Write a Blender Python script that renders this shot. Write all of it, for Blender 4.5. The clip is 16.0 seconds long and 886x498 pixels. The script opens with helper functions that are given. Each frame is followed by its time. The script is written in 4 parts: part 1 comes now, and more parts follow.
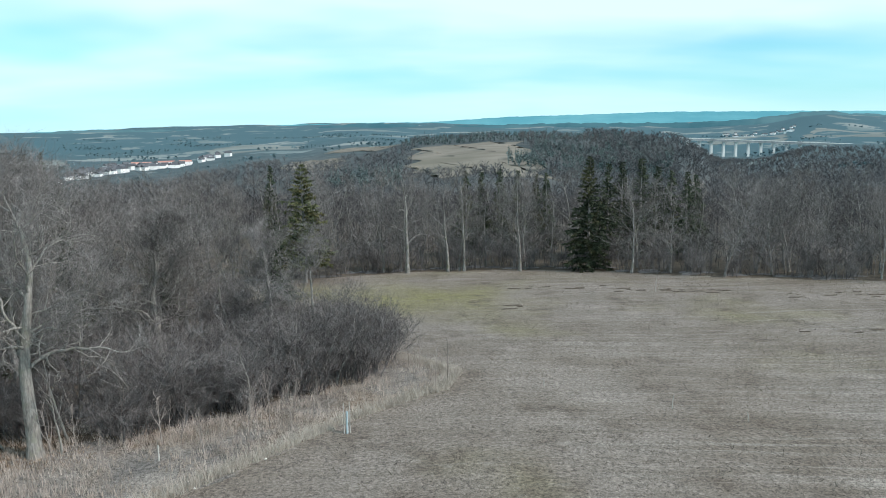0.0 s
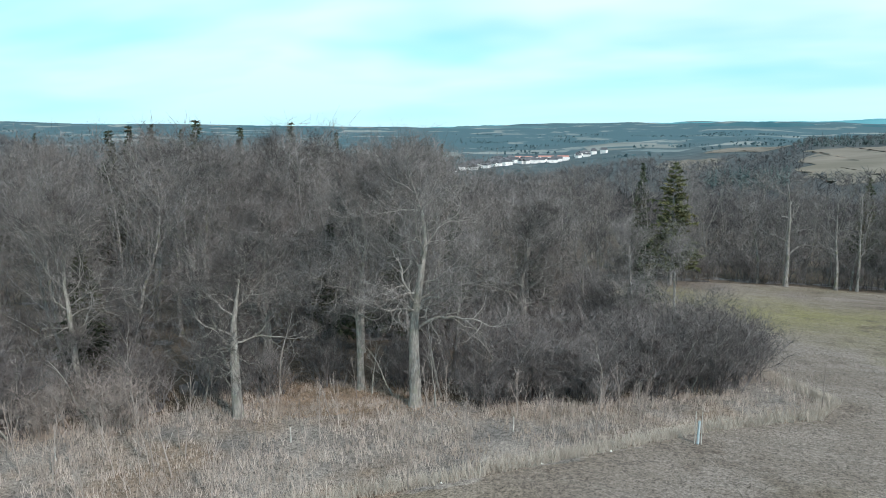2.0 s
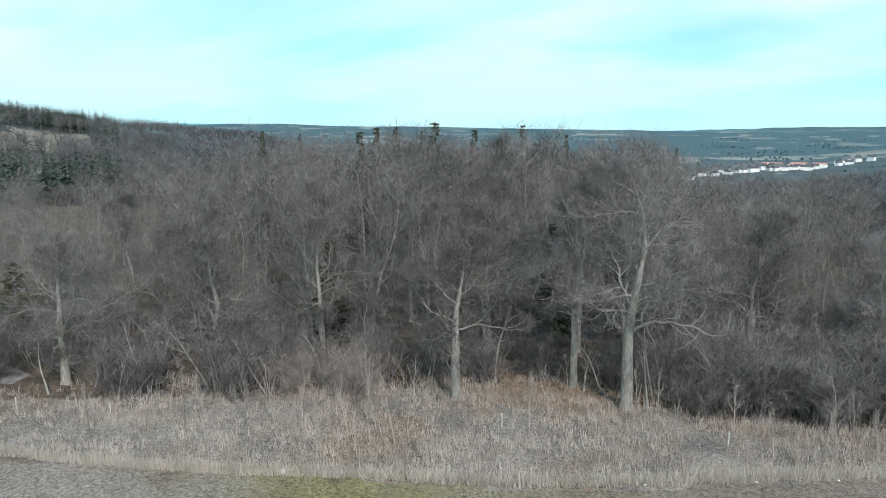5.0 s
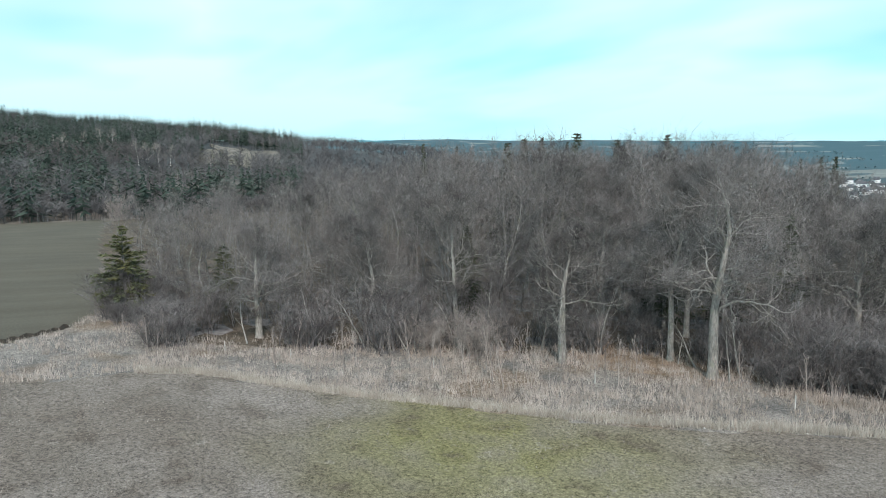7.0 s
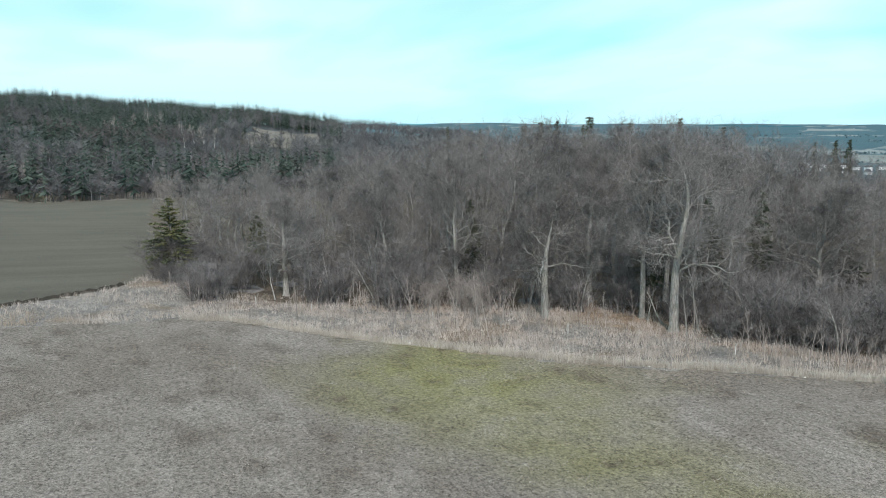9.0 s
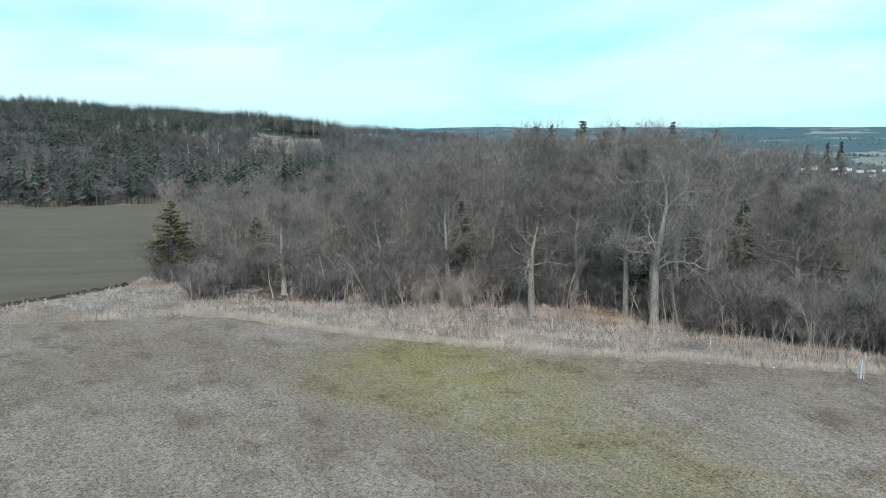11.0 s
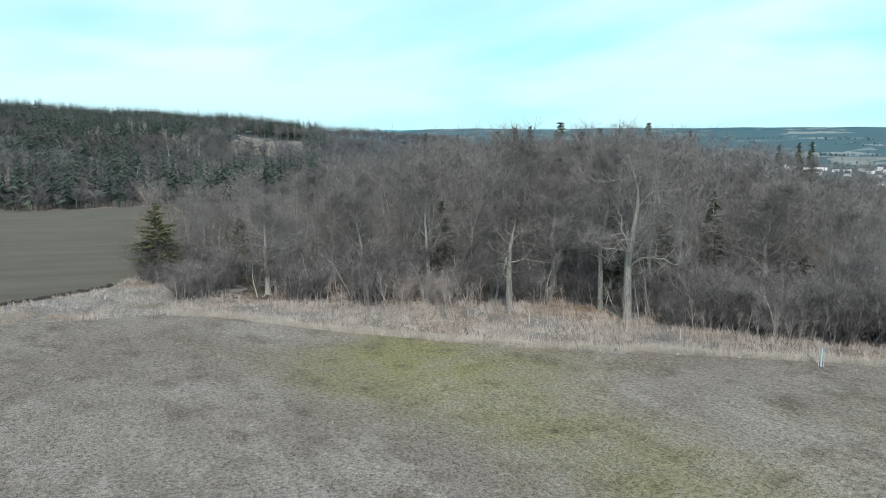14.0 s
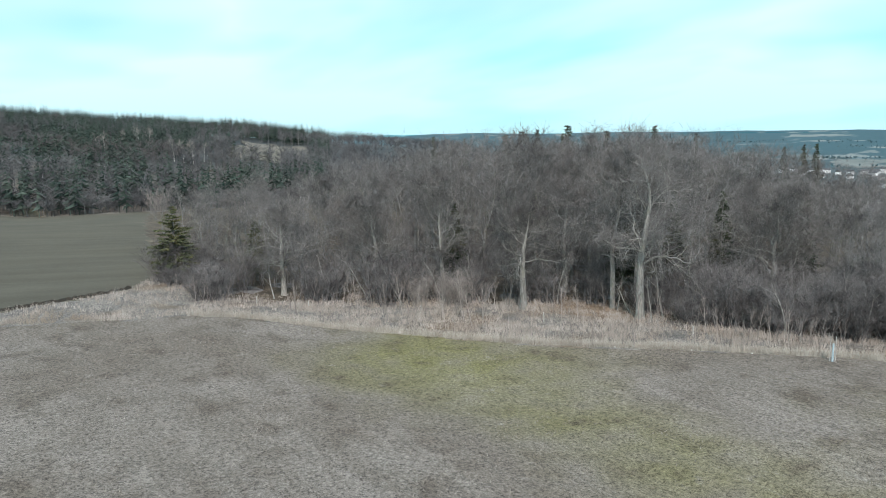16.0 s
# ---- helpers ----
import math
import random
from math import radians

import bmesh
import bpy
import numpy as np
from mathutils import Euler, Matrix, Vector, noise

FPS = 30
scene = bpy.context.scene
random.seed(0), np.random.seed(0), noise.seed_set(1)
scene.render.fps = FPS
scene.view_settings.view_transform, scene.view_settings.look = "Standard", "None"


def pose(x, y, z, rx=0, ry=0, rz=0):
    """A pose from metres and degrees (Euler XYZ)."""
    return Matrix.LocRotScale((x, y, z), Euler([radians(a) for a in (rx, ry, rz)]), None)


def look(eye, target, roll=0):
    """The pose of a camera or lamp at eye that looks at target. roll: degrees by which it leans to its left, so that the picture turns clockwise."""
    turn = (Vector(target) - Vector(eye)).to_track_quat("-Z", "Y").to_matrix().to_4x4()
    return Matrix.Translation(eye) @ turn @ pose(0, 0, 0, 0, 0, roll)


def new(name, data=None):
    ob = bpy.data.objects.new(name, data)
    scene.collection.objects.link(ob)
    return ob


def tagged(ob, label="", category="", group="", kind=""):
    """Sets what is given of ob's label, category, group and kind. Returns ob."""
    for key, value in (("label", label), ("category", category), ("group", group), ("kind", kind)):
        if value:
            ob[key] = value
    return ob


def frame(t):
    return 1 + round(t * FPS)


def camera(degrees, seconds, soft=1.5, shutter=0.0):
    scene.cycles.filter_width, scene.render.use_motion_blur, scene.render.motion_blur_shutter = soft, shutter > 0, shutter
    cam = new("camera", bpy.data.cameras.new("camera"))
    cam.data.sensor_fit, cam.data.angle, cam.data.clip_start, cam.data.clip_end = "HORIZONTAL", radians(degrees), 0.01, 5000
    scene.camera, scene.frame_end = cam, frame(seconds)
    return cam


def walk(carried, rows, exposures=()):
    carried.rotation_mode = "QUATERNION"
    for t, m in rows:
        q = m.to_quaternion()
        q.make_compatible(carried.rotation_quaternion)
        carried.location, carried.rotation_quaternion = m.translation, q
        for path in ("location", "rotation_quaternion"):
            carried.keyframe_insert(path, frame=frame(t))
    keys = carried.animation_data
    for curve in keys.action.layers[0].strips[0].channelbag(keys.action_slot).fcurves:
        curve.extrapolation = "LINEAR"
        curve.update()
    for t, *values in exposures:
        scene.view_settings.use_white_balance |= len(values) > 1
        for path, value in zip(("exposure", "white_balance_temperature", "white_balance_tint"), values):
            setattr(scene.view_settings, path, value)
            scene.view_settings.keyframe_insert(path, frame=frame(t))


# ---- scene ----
cam = camera(62.3, 16.0, soft=0.9)
PATH = [
    (0, (0.128, 0.11, 18.077), (0.13, 2.081, 17.739), -0.8),
    (0.5, (0.147, 0.071, 18.018), (-0.196, 2.012, 17.679), -0.5),
    (1, (0.059, 0.053, 17.995), (-0.546, 1.929, 17.657), -0.4),
    (1.5, (0.095, -0.05, 18.022), (-0.704, 1.753, 17.685), -0.3),
    (2, (0.237, -0.128, 17.985), (-0.7, 1.607, 17.649), -0.2),
    (2.5, (0.317, -0.193, 17.935), (-0.722, 1.483, 17.601), -0.1),
    (3, (0.466, -0.256, 18.01), (-0.65, 1.37, 17.674), -0.2),
    (3.5, (0.579, -0.27, 17.975), (-0.586, 1.321, 17.643), -0.2),
    (4, (0.628, -0.392, 18.004), (-0.555, 1.185, 17.672), -0.2),
    (4.5, (0.477, -0.62, 18.0), (-0.774, 0.905, 17.668), -0.1),
    (5, (1.476, -1.02, 17.949), (0.051, 0.345, 17.622), 0.0),
    (5.2, (2.01, -1.253, 17.95), (0.548, 0.073, 17.627), 0.0),
    (7.3, (12.488, -4.803, 17.35), (10.77, -3.821, 17.062), -0.8),
    (7.5, (13.653, -5.064, 17.307), (11.928, -4.094, 17.015), -0.8),
    (8, (16.348, -5.488, 17.223), (14.612, -4.542, 16.919), -0.9),
    (8.5, (18.202, -5.637, 17.198), (16.46, -4.705, 16.882), -0.8),
    (9, (19.227, -5.482, 17.312), (17.478, -4.57, 16.984), -0.7),
    (11.5, (22.483, -5.718, 17.273), (20.727, -4.814, 16.958), -1.0),
    (12, (22.883, -5.82, 17.249), (21.13, -4.91, 16.933), -1.1),
    (12.5, (23.232, -5.935, 17.236), (21.48, -5.024, 16.919), -1.0),
    (13, (23.438, -6.072, 17.311), (21.697, -5.141, 16.99), -1.1),
    (13.5, (23.559, -6.135, 17.253), (21.825, -5.189, 16.938), -1.2),
    (14, (23.674, -6.283, 17.297), (21.939, -5.337, 16.984), -1.2),
    (14.5, (23.851, -6.672, 17.277), (22.113, -5.731, 16.969), -1.2),
    (15, (23.991, -7.075, 17.29), (22.252, -6.136, 16.984), -1.2),
    (15.5, (24.095, -7.479, 17.191), (22.359, -6.533, 16.888), -1.4),
    (16, (24.187, -7.806, 17.142), (22.448, -6.865, 16.842), -1.5),
]
walk(cam, [(t, look(*p)) for t, *p in PATH])

# ---- light ----
SUN_AZ, SUN_EL = radians(115), radians(38)          # clockwise from +y
sun_way = Vector((math.sin(SUN_AZ) * math.cos(SUN_EL), math.cos(SUN_AZ) * math.cos(SUN_EL), math.sin(SUN_EL)))
sun_data = bpy.data.lights.new("sun", "SUN")
sun_data.energy, sun_data.angle, sun_data.color = 3.5, radians(2), (0.98, 0.91, 0.87)
sun = new("sun", sun_data)
sun.matrix_world = look(sun_way * 50, (0, 0, 0))


class Nodes:
    """A short way to write node trees."""

    def __init__(self, tree):
        self.tree = tree
        tree.nodes.clear()

    def add(self, kind, ins=None, **props):
        n = self.tree.nodes.new(kind)
        for k, v in props.items():
            setattr(n, k, v)
        for k, v in (ins or {}).items():
            if isinstance(v, bpy.types.NodeSocket):
                self.tree.links.new(v, n.inputs[k])
            else:
                n.inputs[k].default_value = v
        return n

    def link(self, a, b):
        self.tree.links.new(a, b)

    def noise(self, vec, scale, detail=4.0, rough=0.55):
        return self.add("ShaderNodeTexNoise", {"Vector": vec, "Scale": scale, "Detail": detail, "Roughness": rough}).outputs["Fac"]

    def ramp(self, fac, a, b, lo=0.0, hi=1.0):
        return self.add("ShaderNodeMapRange", {"Value": fac, "From Min": a, "From Max": b, "To Min": lo, "To Max": hi}, clamp=True).outputs[0]

    def mix(self, fac, a, b, how="MIX"):
        n = self.add("ShaderNodeMix", data_type="RGBA", blend_type=how)
        for i, v in ((0, fac), (6, a), (7, b)):
            if isinstance(v, bpy.types.NodeSocket):
                self.tree.links.new(v, n.inputs[i])
            else:
                n.inputs[i].default_value = v if i == 0 else (*v[:3], 1)
        return n.outputs[2]

    def math(self, op, a, b=0.0):
        n = self.add("ShaderNodeMath", operation=op)
        for i, v in ((0, a), (1, b)):
            if isinstance(v, bpy.types.NodeSocket):
                self.tree.links.new(v, n.inputs[i])
            else:
                n.inputs[i].default_value = v
        return n.outputs[0]

    def stretch(self, vec, x, y, z, turn=0.0):
        return self.add("ShaderNodeMapping", {"Vector": vec, "Scale": (x, y, z), "Rotation": (0, 0, radians(turn))}).outputs[0]


world = bpy.data.worlds.new("sky")
scene.world = world
world.use_nodes = True
w = Nodes(world.node_tree)
w_dir = w.add("ShaderNodeTexCoord").outputs["Generated"]
w_sky = w.add("ShaderNodeTexSky", sky_type="NISHITA", sun_disc=False, sun_elevation=SUN_EL, sun_rotation=SUN_AZ, air_density=1.0, dust_density=0.6).outputs[0]
w_blue = w.mix(1.0, w_sky, (0.18, 1.12, 1.42), "MULTIPLY")
w_sep = w.add("ShaderNodeSeparateXYZ", {"Vector": w_dir}).outputs
w_up = w.math("ADD", w.math("MAXIMUM", w_sep[2], 0.0), 0.16)
w_flat = w.add("ShaderNodeCombineXYZ", {"X": w.math("DIVIDE", w_sep[0], w_up), "Y": w.math("DIVIDE", w_sep[1], w_up), "Z": 0.0}).outputs[0]
w_streak = w.noise(w.stretch(w_flat, 0.20, 0.42, 1.0, -20), 1.0, 5.0, 0.45)
w_soft = w.noise(w.stretch(w_flat, 0.6, 0.6, 1.0, 10), 0.8, 3.0, 0.5)
w_cloud = w.math("MULTIPLY", w.ramp(w_streak, 0.265, 0.52), w.ramp(w_soft, 0.18, 0.48))
w_low = w.ramp(w_sep[2], 0.0, 0.10, 0.86, 0.0)
w_cloud = w.math("MULTIPLY", w_cloud, 0.92)
w_col = w.mix(w_low, w.mix(w_cloud, w_blue, (7.8, 10.3, 11.2)), (5.7, 9.2, 10.0))
w_bg = w.add("ShaderNodeBackground", {"Color": w_col, "Strength": 0.112})
w.link(w_bg.outputs[0], w.add("ShaderNodeOutputWorld").inputs[0])

# ---- the lie of the land ----
YAWS = np.array([-180, -90, -45, -31, -27, -23, -17, -12, -8, -4, 1, 6, 12, 22, 30, 40, 52, 62, 68, 72, 78, 85, 92, 100, 130, 180], float)
RANGES = np.array([150, 250, 400, 600, 850, 1000, 1400, 1900, 2600, 3400, 4200, 4800], float)
FLAT = "6 8 10 12 14 14 14 16 18 20 20 20"
PROFILES = [FLAT, FLAT,
            "-6 -14 -26 -36 -46 -50 -55 -60 -45 -10 20 30",
            "-8 -16 -28 -40 -46 -44 -42 -46 -40 0 15 25",
            "-8 -16 -28 -40 -46 -45 -44 -48 -40 34 24 25",
            "-8 -16 -28 -40 -52 -58 -66 -74 -50 -14 -4 0",
            "-8 -18 -30 -36 -16 -8 -60 -70 -50 -25 -8 0",
            "-8 -18 -28 -30 -8 -1 -40 -60 -50 -25 -8 0",
            "-8 -18 -28 -25 -4 1 -35 -50 -45 -20 -6 0",
            "-8 -18 -28 -23 -4 2 -30 -45 -40 -20 -4 0",
            "-8 -18 -30 -28 -8 -2 -22 -40 -35 -15 12 22",
            "-8 -18 -30 -26 -27 -22 -22 -26 -22 -5 12 34",
            "-7 -17 -30 -30 -30 -30 -38 -34 -28 -12 8 18",
            "-6 -16 -30 -40 -50 -55 -61 -58 -40 -14 10 12",
            "-5 -14 -28 -42 -58 -66 -76 -66 -42 -18 -5 -12",
            "-4 -12 -24 -36 -46 -50 -56 -50 -36 -12 6 10",
            "-3 -8 -16 -24 -30 -32 -34 -30 -20 0 14 18",
            "-1 -5 -6 3 5 -4 -18 -16 -8 10 30 36",
            "0 -5 0 11 13 4 -5 -5 0 12 30 40",
            "0 -5 4 16 18 8 2 2 5 15 30 40",
            "0 -5 8 23 25 14 10 10 10 15 30 40",
            "0 -5 11 28 30 20 15 15 15 20 30 40",
            "0 -5 15 34 38 26 20 20 20 20 30 40",
            "1 0 14 32 38 30 25 25 25 25 30 40",
            FLAT, FLAT]
HEIGHTS = np.array([[float(v) for v in p.split()] for p in PROFILES])


def smooth(a, b, v):
    k = np.clip((v - a) / (b - a), 0, 1)
    return k * k * (3 - 2 * k)


def wavy(x, y, size, seed=0.0):
    """Cheap rolling noise between about -1 and 1."""
    u, v = x / size + seed, y / size - seed * 1.7
    return (np.sin(u * 1.3 + 1.7 * np.sin(v * 0.9)) + np.sin(v * 1.7 + 1.3 * np.sin(u * 1.1 + 2)) + 0.5 * np.sin((u + v) * 3.1) + 0.5 * np.sin((u - v) * 2.7 + 1)) / 3


def land(x, y):
    """The ground's height."""
    x, y = np.asarray(x, float), np.asarray(y, float)
    r, yaw = np.hypot(x, y), np.degrees(np.arctan2(-x, y))
    bank = 0.88 * smooth(13, 31, y) * (1 - smooth(2, 30, x)) * (1 - smooth(48, 75, y))
    near = 3.1 + 0.0106 * x - 0.0604 * y + bank + 0.10 * wavy(x, y, 7.0) + 0.05 * wavy(x, y, 2.3, 4)
    i = np.clip(np.searchsorted(YAWS, yaw) - 1, 0, len(YAWS) - 2)
    j = np.clip(np.searchsorted(RANGES, r) - 1, 0, len(RANGES) - 2)
    a = smooth(YAWS[i], YAWS[i + 1], yaw)
    b = np.clip((r - RANGES[j]) / (RANGES[j + 1] - RANGES[j]), 0, 1)
    far = (HEIGHTS[i, j] * (1 - a) + HEIGHTS[i + 1, j] * a) * (1 - b) + (HEIGHTS[i, j + 1] * (1 - a) + HEIGHTS[i + 1, j + 1] * a) * b
    far = far + smooth(500, 2500, r) * (13 * wavy(x, y, 280.0) + 7 * wavy(x, y, 120.0, 3))
    k = smooth(95, 210, r)
    return near * (1 - k) + far * k


def at_yaw(yaw, r):
    return -r * math.sin(radians(yaw)), r * math.cos(radians(yaw))


def inside(x, y, poly):
    x, y = np.asarray(x, float), np.asarray(y, float)
    res = np.zeros(x.shape, bool)
    for (x0, y0), (x1, y1) in zip(poly, poly[1:] + poly[:1]):
        if y0 != y1:
            res ^= ((y0 > y) != (y1 > y)) & (x < (x1 - x0) * (y - y0) / (y1 - y0) + x0)
    return res


# where the mown meadow ends, and where the wood begins
MEADOW_EDGE = [(-42, -11), (-40.3, 2), (-38.6, 5.5), (-34, 8.9), (-29.7, 12.8), (-24.11, 18.18), (-18.79, 22.28), (-13.81, 27.28), (-10.8, 31.23),
               (-8.16, 34.99), (-4.68, 40.07), (-2.14, 42.7), (0.31, 44.77), (1.34, 48.54), (-3.2, 54.05), (-8.58, 56.86), (-14.58, 62.26), (-20.5, 76), (-24.5, 88), (-26, 97)]
WOOD_EDGE = [(-60, 3), (-49, 5), (-46, 9.5), (-40.71, 16.88), (-33.34, 25.73), (-28.67, 31.51), (-24.91, 35.27), (-20.21, 36.21), (-14.37, 39.13), (-10.04, 43.74), (-5.62, 46.56),
             (-5.17, 51.41), (-9.95, 54.6), (-15.97, 61.04), (-22, 76), (-26, 88), (-27, 97)]
FAR_EDGE = [(-27, 97), (-17.7, 101.7), (-6.8, 105), (5.7, 105.7), (18.2, 105.2), (28.3, 98.5), (38.2, 93.5), (47.2, 89.6), (54.3, 87.5), (90, 74), (150, 50)]
WOOD = WOOD_EDGE + FAR_EDGE[1:] + [(400, 60), (400, 600), (-260, 600), (-330, 260), (-226, 60), (-226, 22), (-180, 15), (-120, 8), (-75, 5)]
ARABLE = [(-46, -40), (-47, -14), (-49.5, -10.8), (-52, -6.4), (-56, -1.2), (-63, 2.2), (-75, 4), (-120, 8), (-180, 15), (-226, 22), (-236, 5), (-240, -30), (-240, -90), (-160, -110)]
ROUGH = MEADOW_EDGE + WOOD_EDGE[::-1] + [(-63, 2.2), (-56, -1.2), (-52, -6.4), (-49.5, -10.8), (-47, -14), (-46, -40), (-42, -40)]


# ---- materials ----
def material(name, build, rough=0.9, spec=0.2):
    m = bpy.data.materials.new(name)
    m.use_nodes = True
    n = Nodes(m.node_tree)
    bsdf = n.add("ShaderNodeBsdfPrincipled", {"Roughness": rough, "Specular IOR Level": spec})
    n.link(bsdf.outputs[0], n.add("ShaderNodeOutputMaterial").inputs[0])
    where = n.add("ShaderNodeNewGeometry").outputs["Position"]
    col, bump, amount = build(n, where)
    n.link(col, bsdf.inputs["Base Color"])
    if bump is not None:
        b = n.add("ShaderNodeBump", {"Height": bump, "Strength": amount, "Distance": 0.1})
        n.link(b.outputs[0], bsdf.inputs["Normal"])
    return m


def ground_look(n, p):
    land_use = n.add("ShaderNodeSeparateColor", {"Color": n.add("ShaderNodeVertexColor", layer_name="use").outputs[0]}).outputs
    far_use = n.add("ShaderNodeSeparateColor", {"Color": n.add("ShaderNodeVertexColor", layer_name="distance").outputs[0]}).outputs
    wide, mid, fine = n.noise(p, 0.045, 4), n.noise(p, 0.35, 4, 0.6), n.noise(p, 5.0, 5, 0.7)
    tiny = n.noise(p, 15.0, 3, 0.65)
    swath = n.noise(n.stretch(p, 0.12, 0.5, 0.1, 8), 1.0, 4, 0.6)
    # meadow
    meadow = n.mix(n.ramp(swath, 0.35, 0.65), (0.194, 0.164, 0.140), (0.248, 0.212, 0.186))
    meadow = n.mix(n.ramp(n.noise(p, 0.085, 4, 0.6), 0.42, 0.62, 0.0, 0.6), meadow, (0.152, 0.122, 0.098))
    green = n.math("MULTIPLY", n.ramp(n.math("ADD", wide, n.math("MULTIPLY", far_use[1], 0.27)), 0.56, 0.84), n.ramp(mid, 0.25, 0.6, 0.35, 1.0))
    meadow = n.mix(green, meadow, (0.205, 0.188, 0.084))
    meadow = n.mix(n.ramp(mid, 0.53, 0.70, 0.0, 0.7), meadow, (0.110, 0.086, 0.068))
    meadow = n.mix(n.ramp(n.noise(p, 0.8, 5, 0.7), 0.60, 0.72, 0.0, 0.6), meadow, (0.29, 0.258, 0.225))
    lines = n.noise(n.stretch(p, 0.045, 1.5, 0.1, 8), 1.0, 4, 0.65)
    mown = n.ramp(n.add("ShaderNodeSeparateXYZ", {"Vector": p}).outputs[0], -14, 14, 0.0, 0.5)
    meadow = n.mix(n.math("MULTIPLY", n.ramp(lines, 0.54, 0.68), mown), meadow, (0.300, 0.272, 0.238))
    meadow = n.mix(n.math("MULTIPLY", n.ramp(lines, 0.46, 0.34), mown), meadow, (0.118, 0.100, 0.078))
    # rough strip
    rough = n.mix(n.ramp(mid, 0.36, 0.62), (0.268, 0.237, 0.210), (0.165, 0.149, 0.138))
    rough = n.mix(n.ramp(n.noise(p, 0.16, 3), 0.52, 0.66, 0.0, 0.6), rough, (0.22, 0.155, 0.105))
    # wood floor, ploughed field
    floor = n.mix(n.ramp(n.noise(p, 0.6, 4), 0.35, 0.65), (0.085, 0.070, 0.055), (0.150, 0.118, 0.090))
    drill = n.noise(n.stretch(p, 0.30, 0.015, 0.1, -8), 1.0, 3, 0.6)
    arable = n.mix(n.ramp(drill, 0.35, 0.7), (0.116, 0.102, 0.078), (0.148, 0.131, 0.103))
    arable = n.mix(n.ramp(wide, 0.4, 0.7, 0.0, 0.6), arable, (0.085, 0.078, 0.062))
    # the distance: woods and fields, with blue-grey haze put into their colours
    patch = n.noise(n.stretch(p, 1, 1, 0.0, 20), 0.0050, 4, 0.55)
    tone = n.noise(n.stretch(p, 1, 1, 0.0, 70), 0.003, 2, 0.5)
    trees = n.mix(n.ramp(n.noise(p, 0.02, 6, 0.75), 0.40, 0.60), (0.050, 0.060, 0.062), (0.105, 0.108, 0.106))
    # painted haze: the woods' colour shifts to teal from 700 to 2400 m
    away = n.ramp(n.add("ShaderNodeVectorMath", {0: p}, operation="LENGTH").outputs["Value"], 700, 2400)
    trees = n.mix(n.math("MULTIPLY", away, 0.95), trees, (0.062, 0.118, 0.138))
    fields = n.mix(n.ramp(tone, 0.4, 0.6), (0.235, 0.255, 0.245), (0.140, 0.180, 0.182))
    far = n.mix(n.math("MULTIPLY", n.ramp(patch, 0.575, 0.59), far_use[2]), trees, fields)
    wob = n.math("MULTIPLY", n.math("SUBTRACT", n.noise(p, 0.9, 4, 0.6), 0.5), 0.9)
    col = n.mix(n.ramp(n.math("ADD", land_use[0], wob), 0.42, 0.58), meadow, rough)
    col = n.mix(n.ramp(n.math("ADD", land_use[1], wob), 0.35, 0.65), col, floor)
    col = n.mix(n.ramp(n.math("ADD", land_use[2], wob), 0.42, 0.58), col, arable)
    grain = n.ramp(n.math("ADD", n.math("MULTIPLY", fine, 0.5), n.math("MULTIPLY", tiny, 0.5)), 0.37, 0.65, 0.24, 1.85)
    grain = n.math("ADD", n.math("MULTIPLY", n.math("SUBTRACT", grain, 1.0), n.ramp(land_use[2], 0.3, 0.7, 1.0, 0.25)), 1.0)
    col = n.mix(1.0, col, n.add("ShaderNodeCombineColor", {0: grain, 1: grain, 2: grain}).outputs[0], "MULTIPLY")
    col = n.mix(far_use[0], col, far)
    return col, n.math("ADD", fine, n.math("MULTIPLY", tiny, 0.5)), 0.6


def two_tone(a, b, scale, patch=None, stretch=(1, 1, 1), amount=0.5, spread=0.18):
    def build(n, p):
        fac = n.noise(n.stretch(p, *stretch), scale, 5, 0.65)
        col = n.mix(n.ramp(fac, 0.36, 0.64), a, b)
        one = n.add("ShaderNodeObjectInfo").outputs["Random"]
        isle = n.add("ShaderNodeNewGeometry").outputs["Random Per Island"]
        k = n.ramp(n.math("ADD", n.math("MULTIPLY", one, 0.5), n.math("MULTIPLY", isle, 0.5)), 0, 1, 1 - spread * 1.6, 1 + spread * 1.6)
        col = n.mix(1.0, col, n.add("ShaderNodeCombineColor", {0: k, 1: k, 2: k}).outputs[0], "MULTIPLY")
        if patch:
            col = n.mix(n.ramp(n.noise(p, scale * 0.22, 3), 0.52, 0.66, 0.0, 0.75), col, patch)
        return col, fac, amount
    return build


M_GROUND = material("ground", ground_look, 0.95, 0.1)
M_OAK = material("oak bark", two_tone((0.19, 0.180, 0.164), (0.39, 0.371, 0.340), 9, (0.23, 0.23, 0.185), (1, 1, 0.25), 0.9), 0.9)
M_BARK = material("grey bark", two_tone((0.105, 0.100, 0.094), (0.345, 0.331, 0.312), 8, (0.16, 0.165, 0.11), (1, 1, 0.3), 0.8), 0.9)
M_TWIG = material("bare twigs", two_tone((0.058, 0.054, 0.052), (0.240, 0.223, 0.216), 0.8, (0.192, 0.169, 0.158), (1, 1, 1), 0.1, 0.45), 0.9)
M_SHRUB = material("shrub twigs", two_tone((0.072, 0.066, 0.065), (0.235, 0.215, 0.208), 0.9, None, (1, 1, 1), 0.1, 0.3), 0.9)
M_PALE = material("bleached shrub twigs", two_tone((0.22, 0.19, 0.17), (0.38, 0.33, 0.30), 0.9, None, (1, 1, 1), 0.1, 0.3), 0.9)
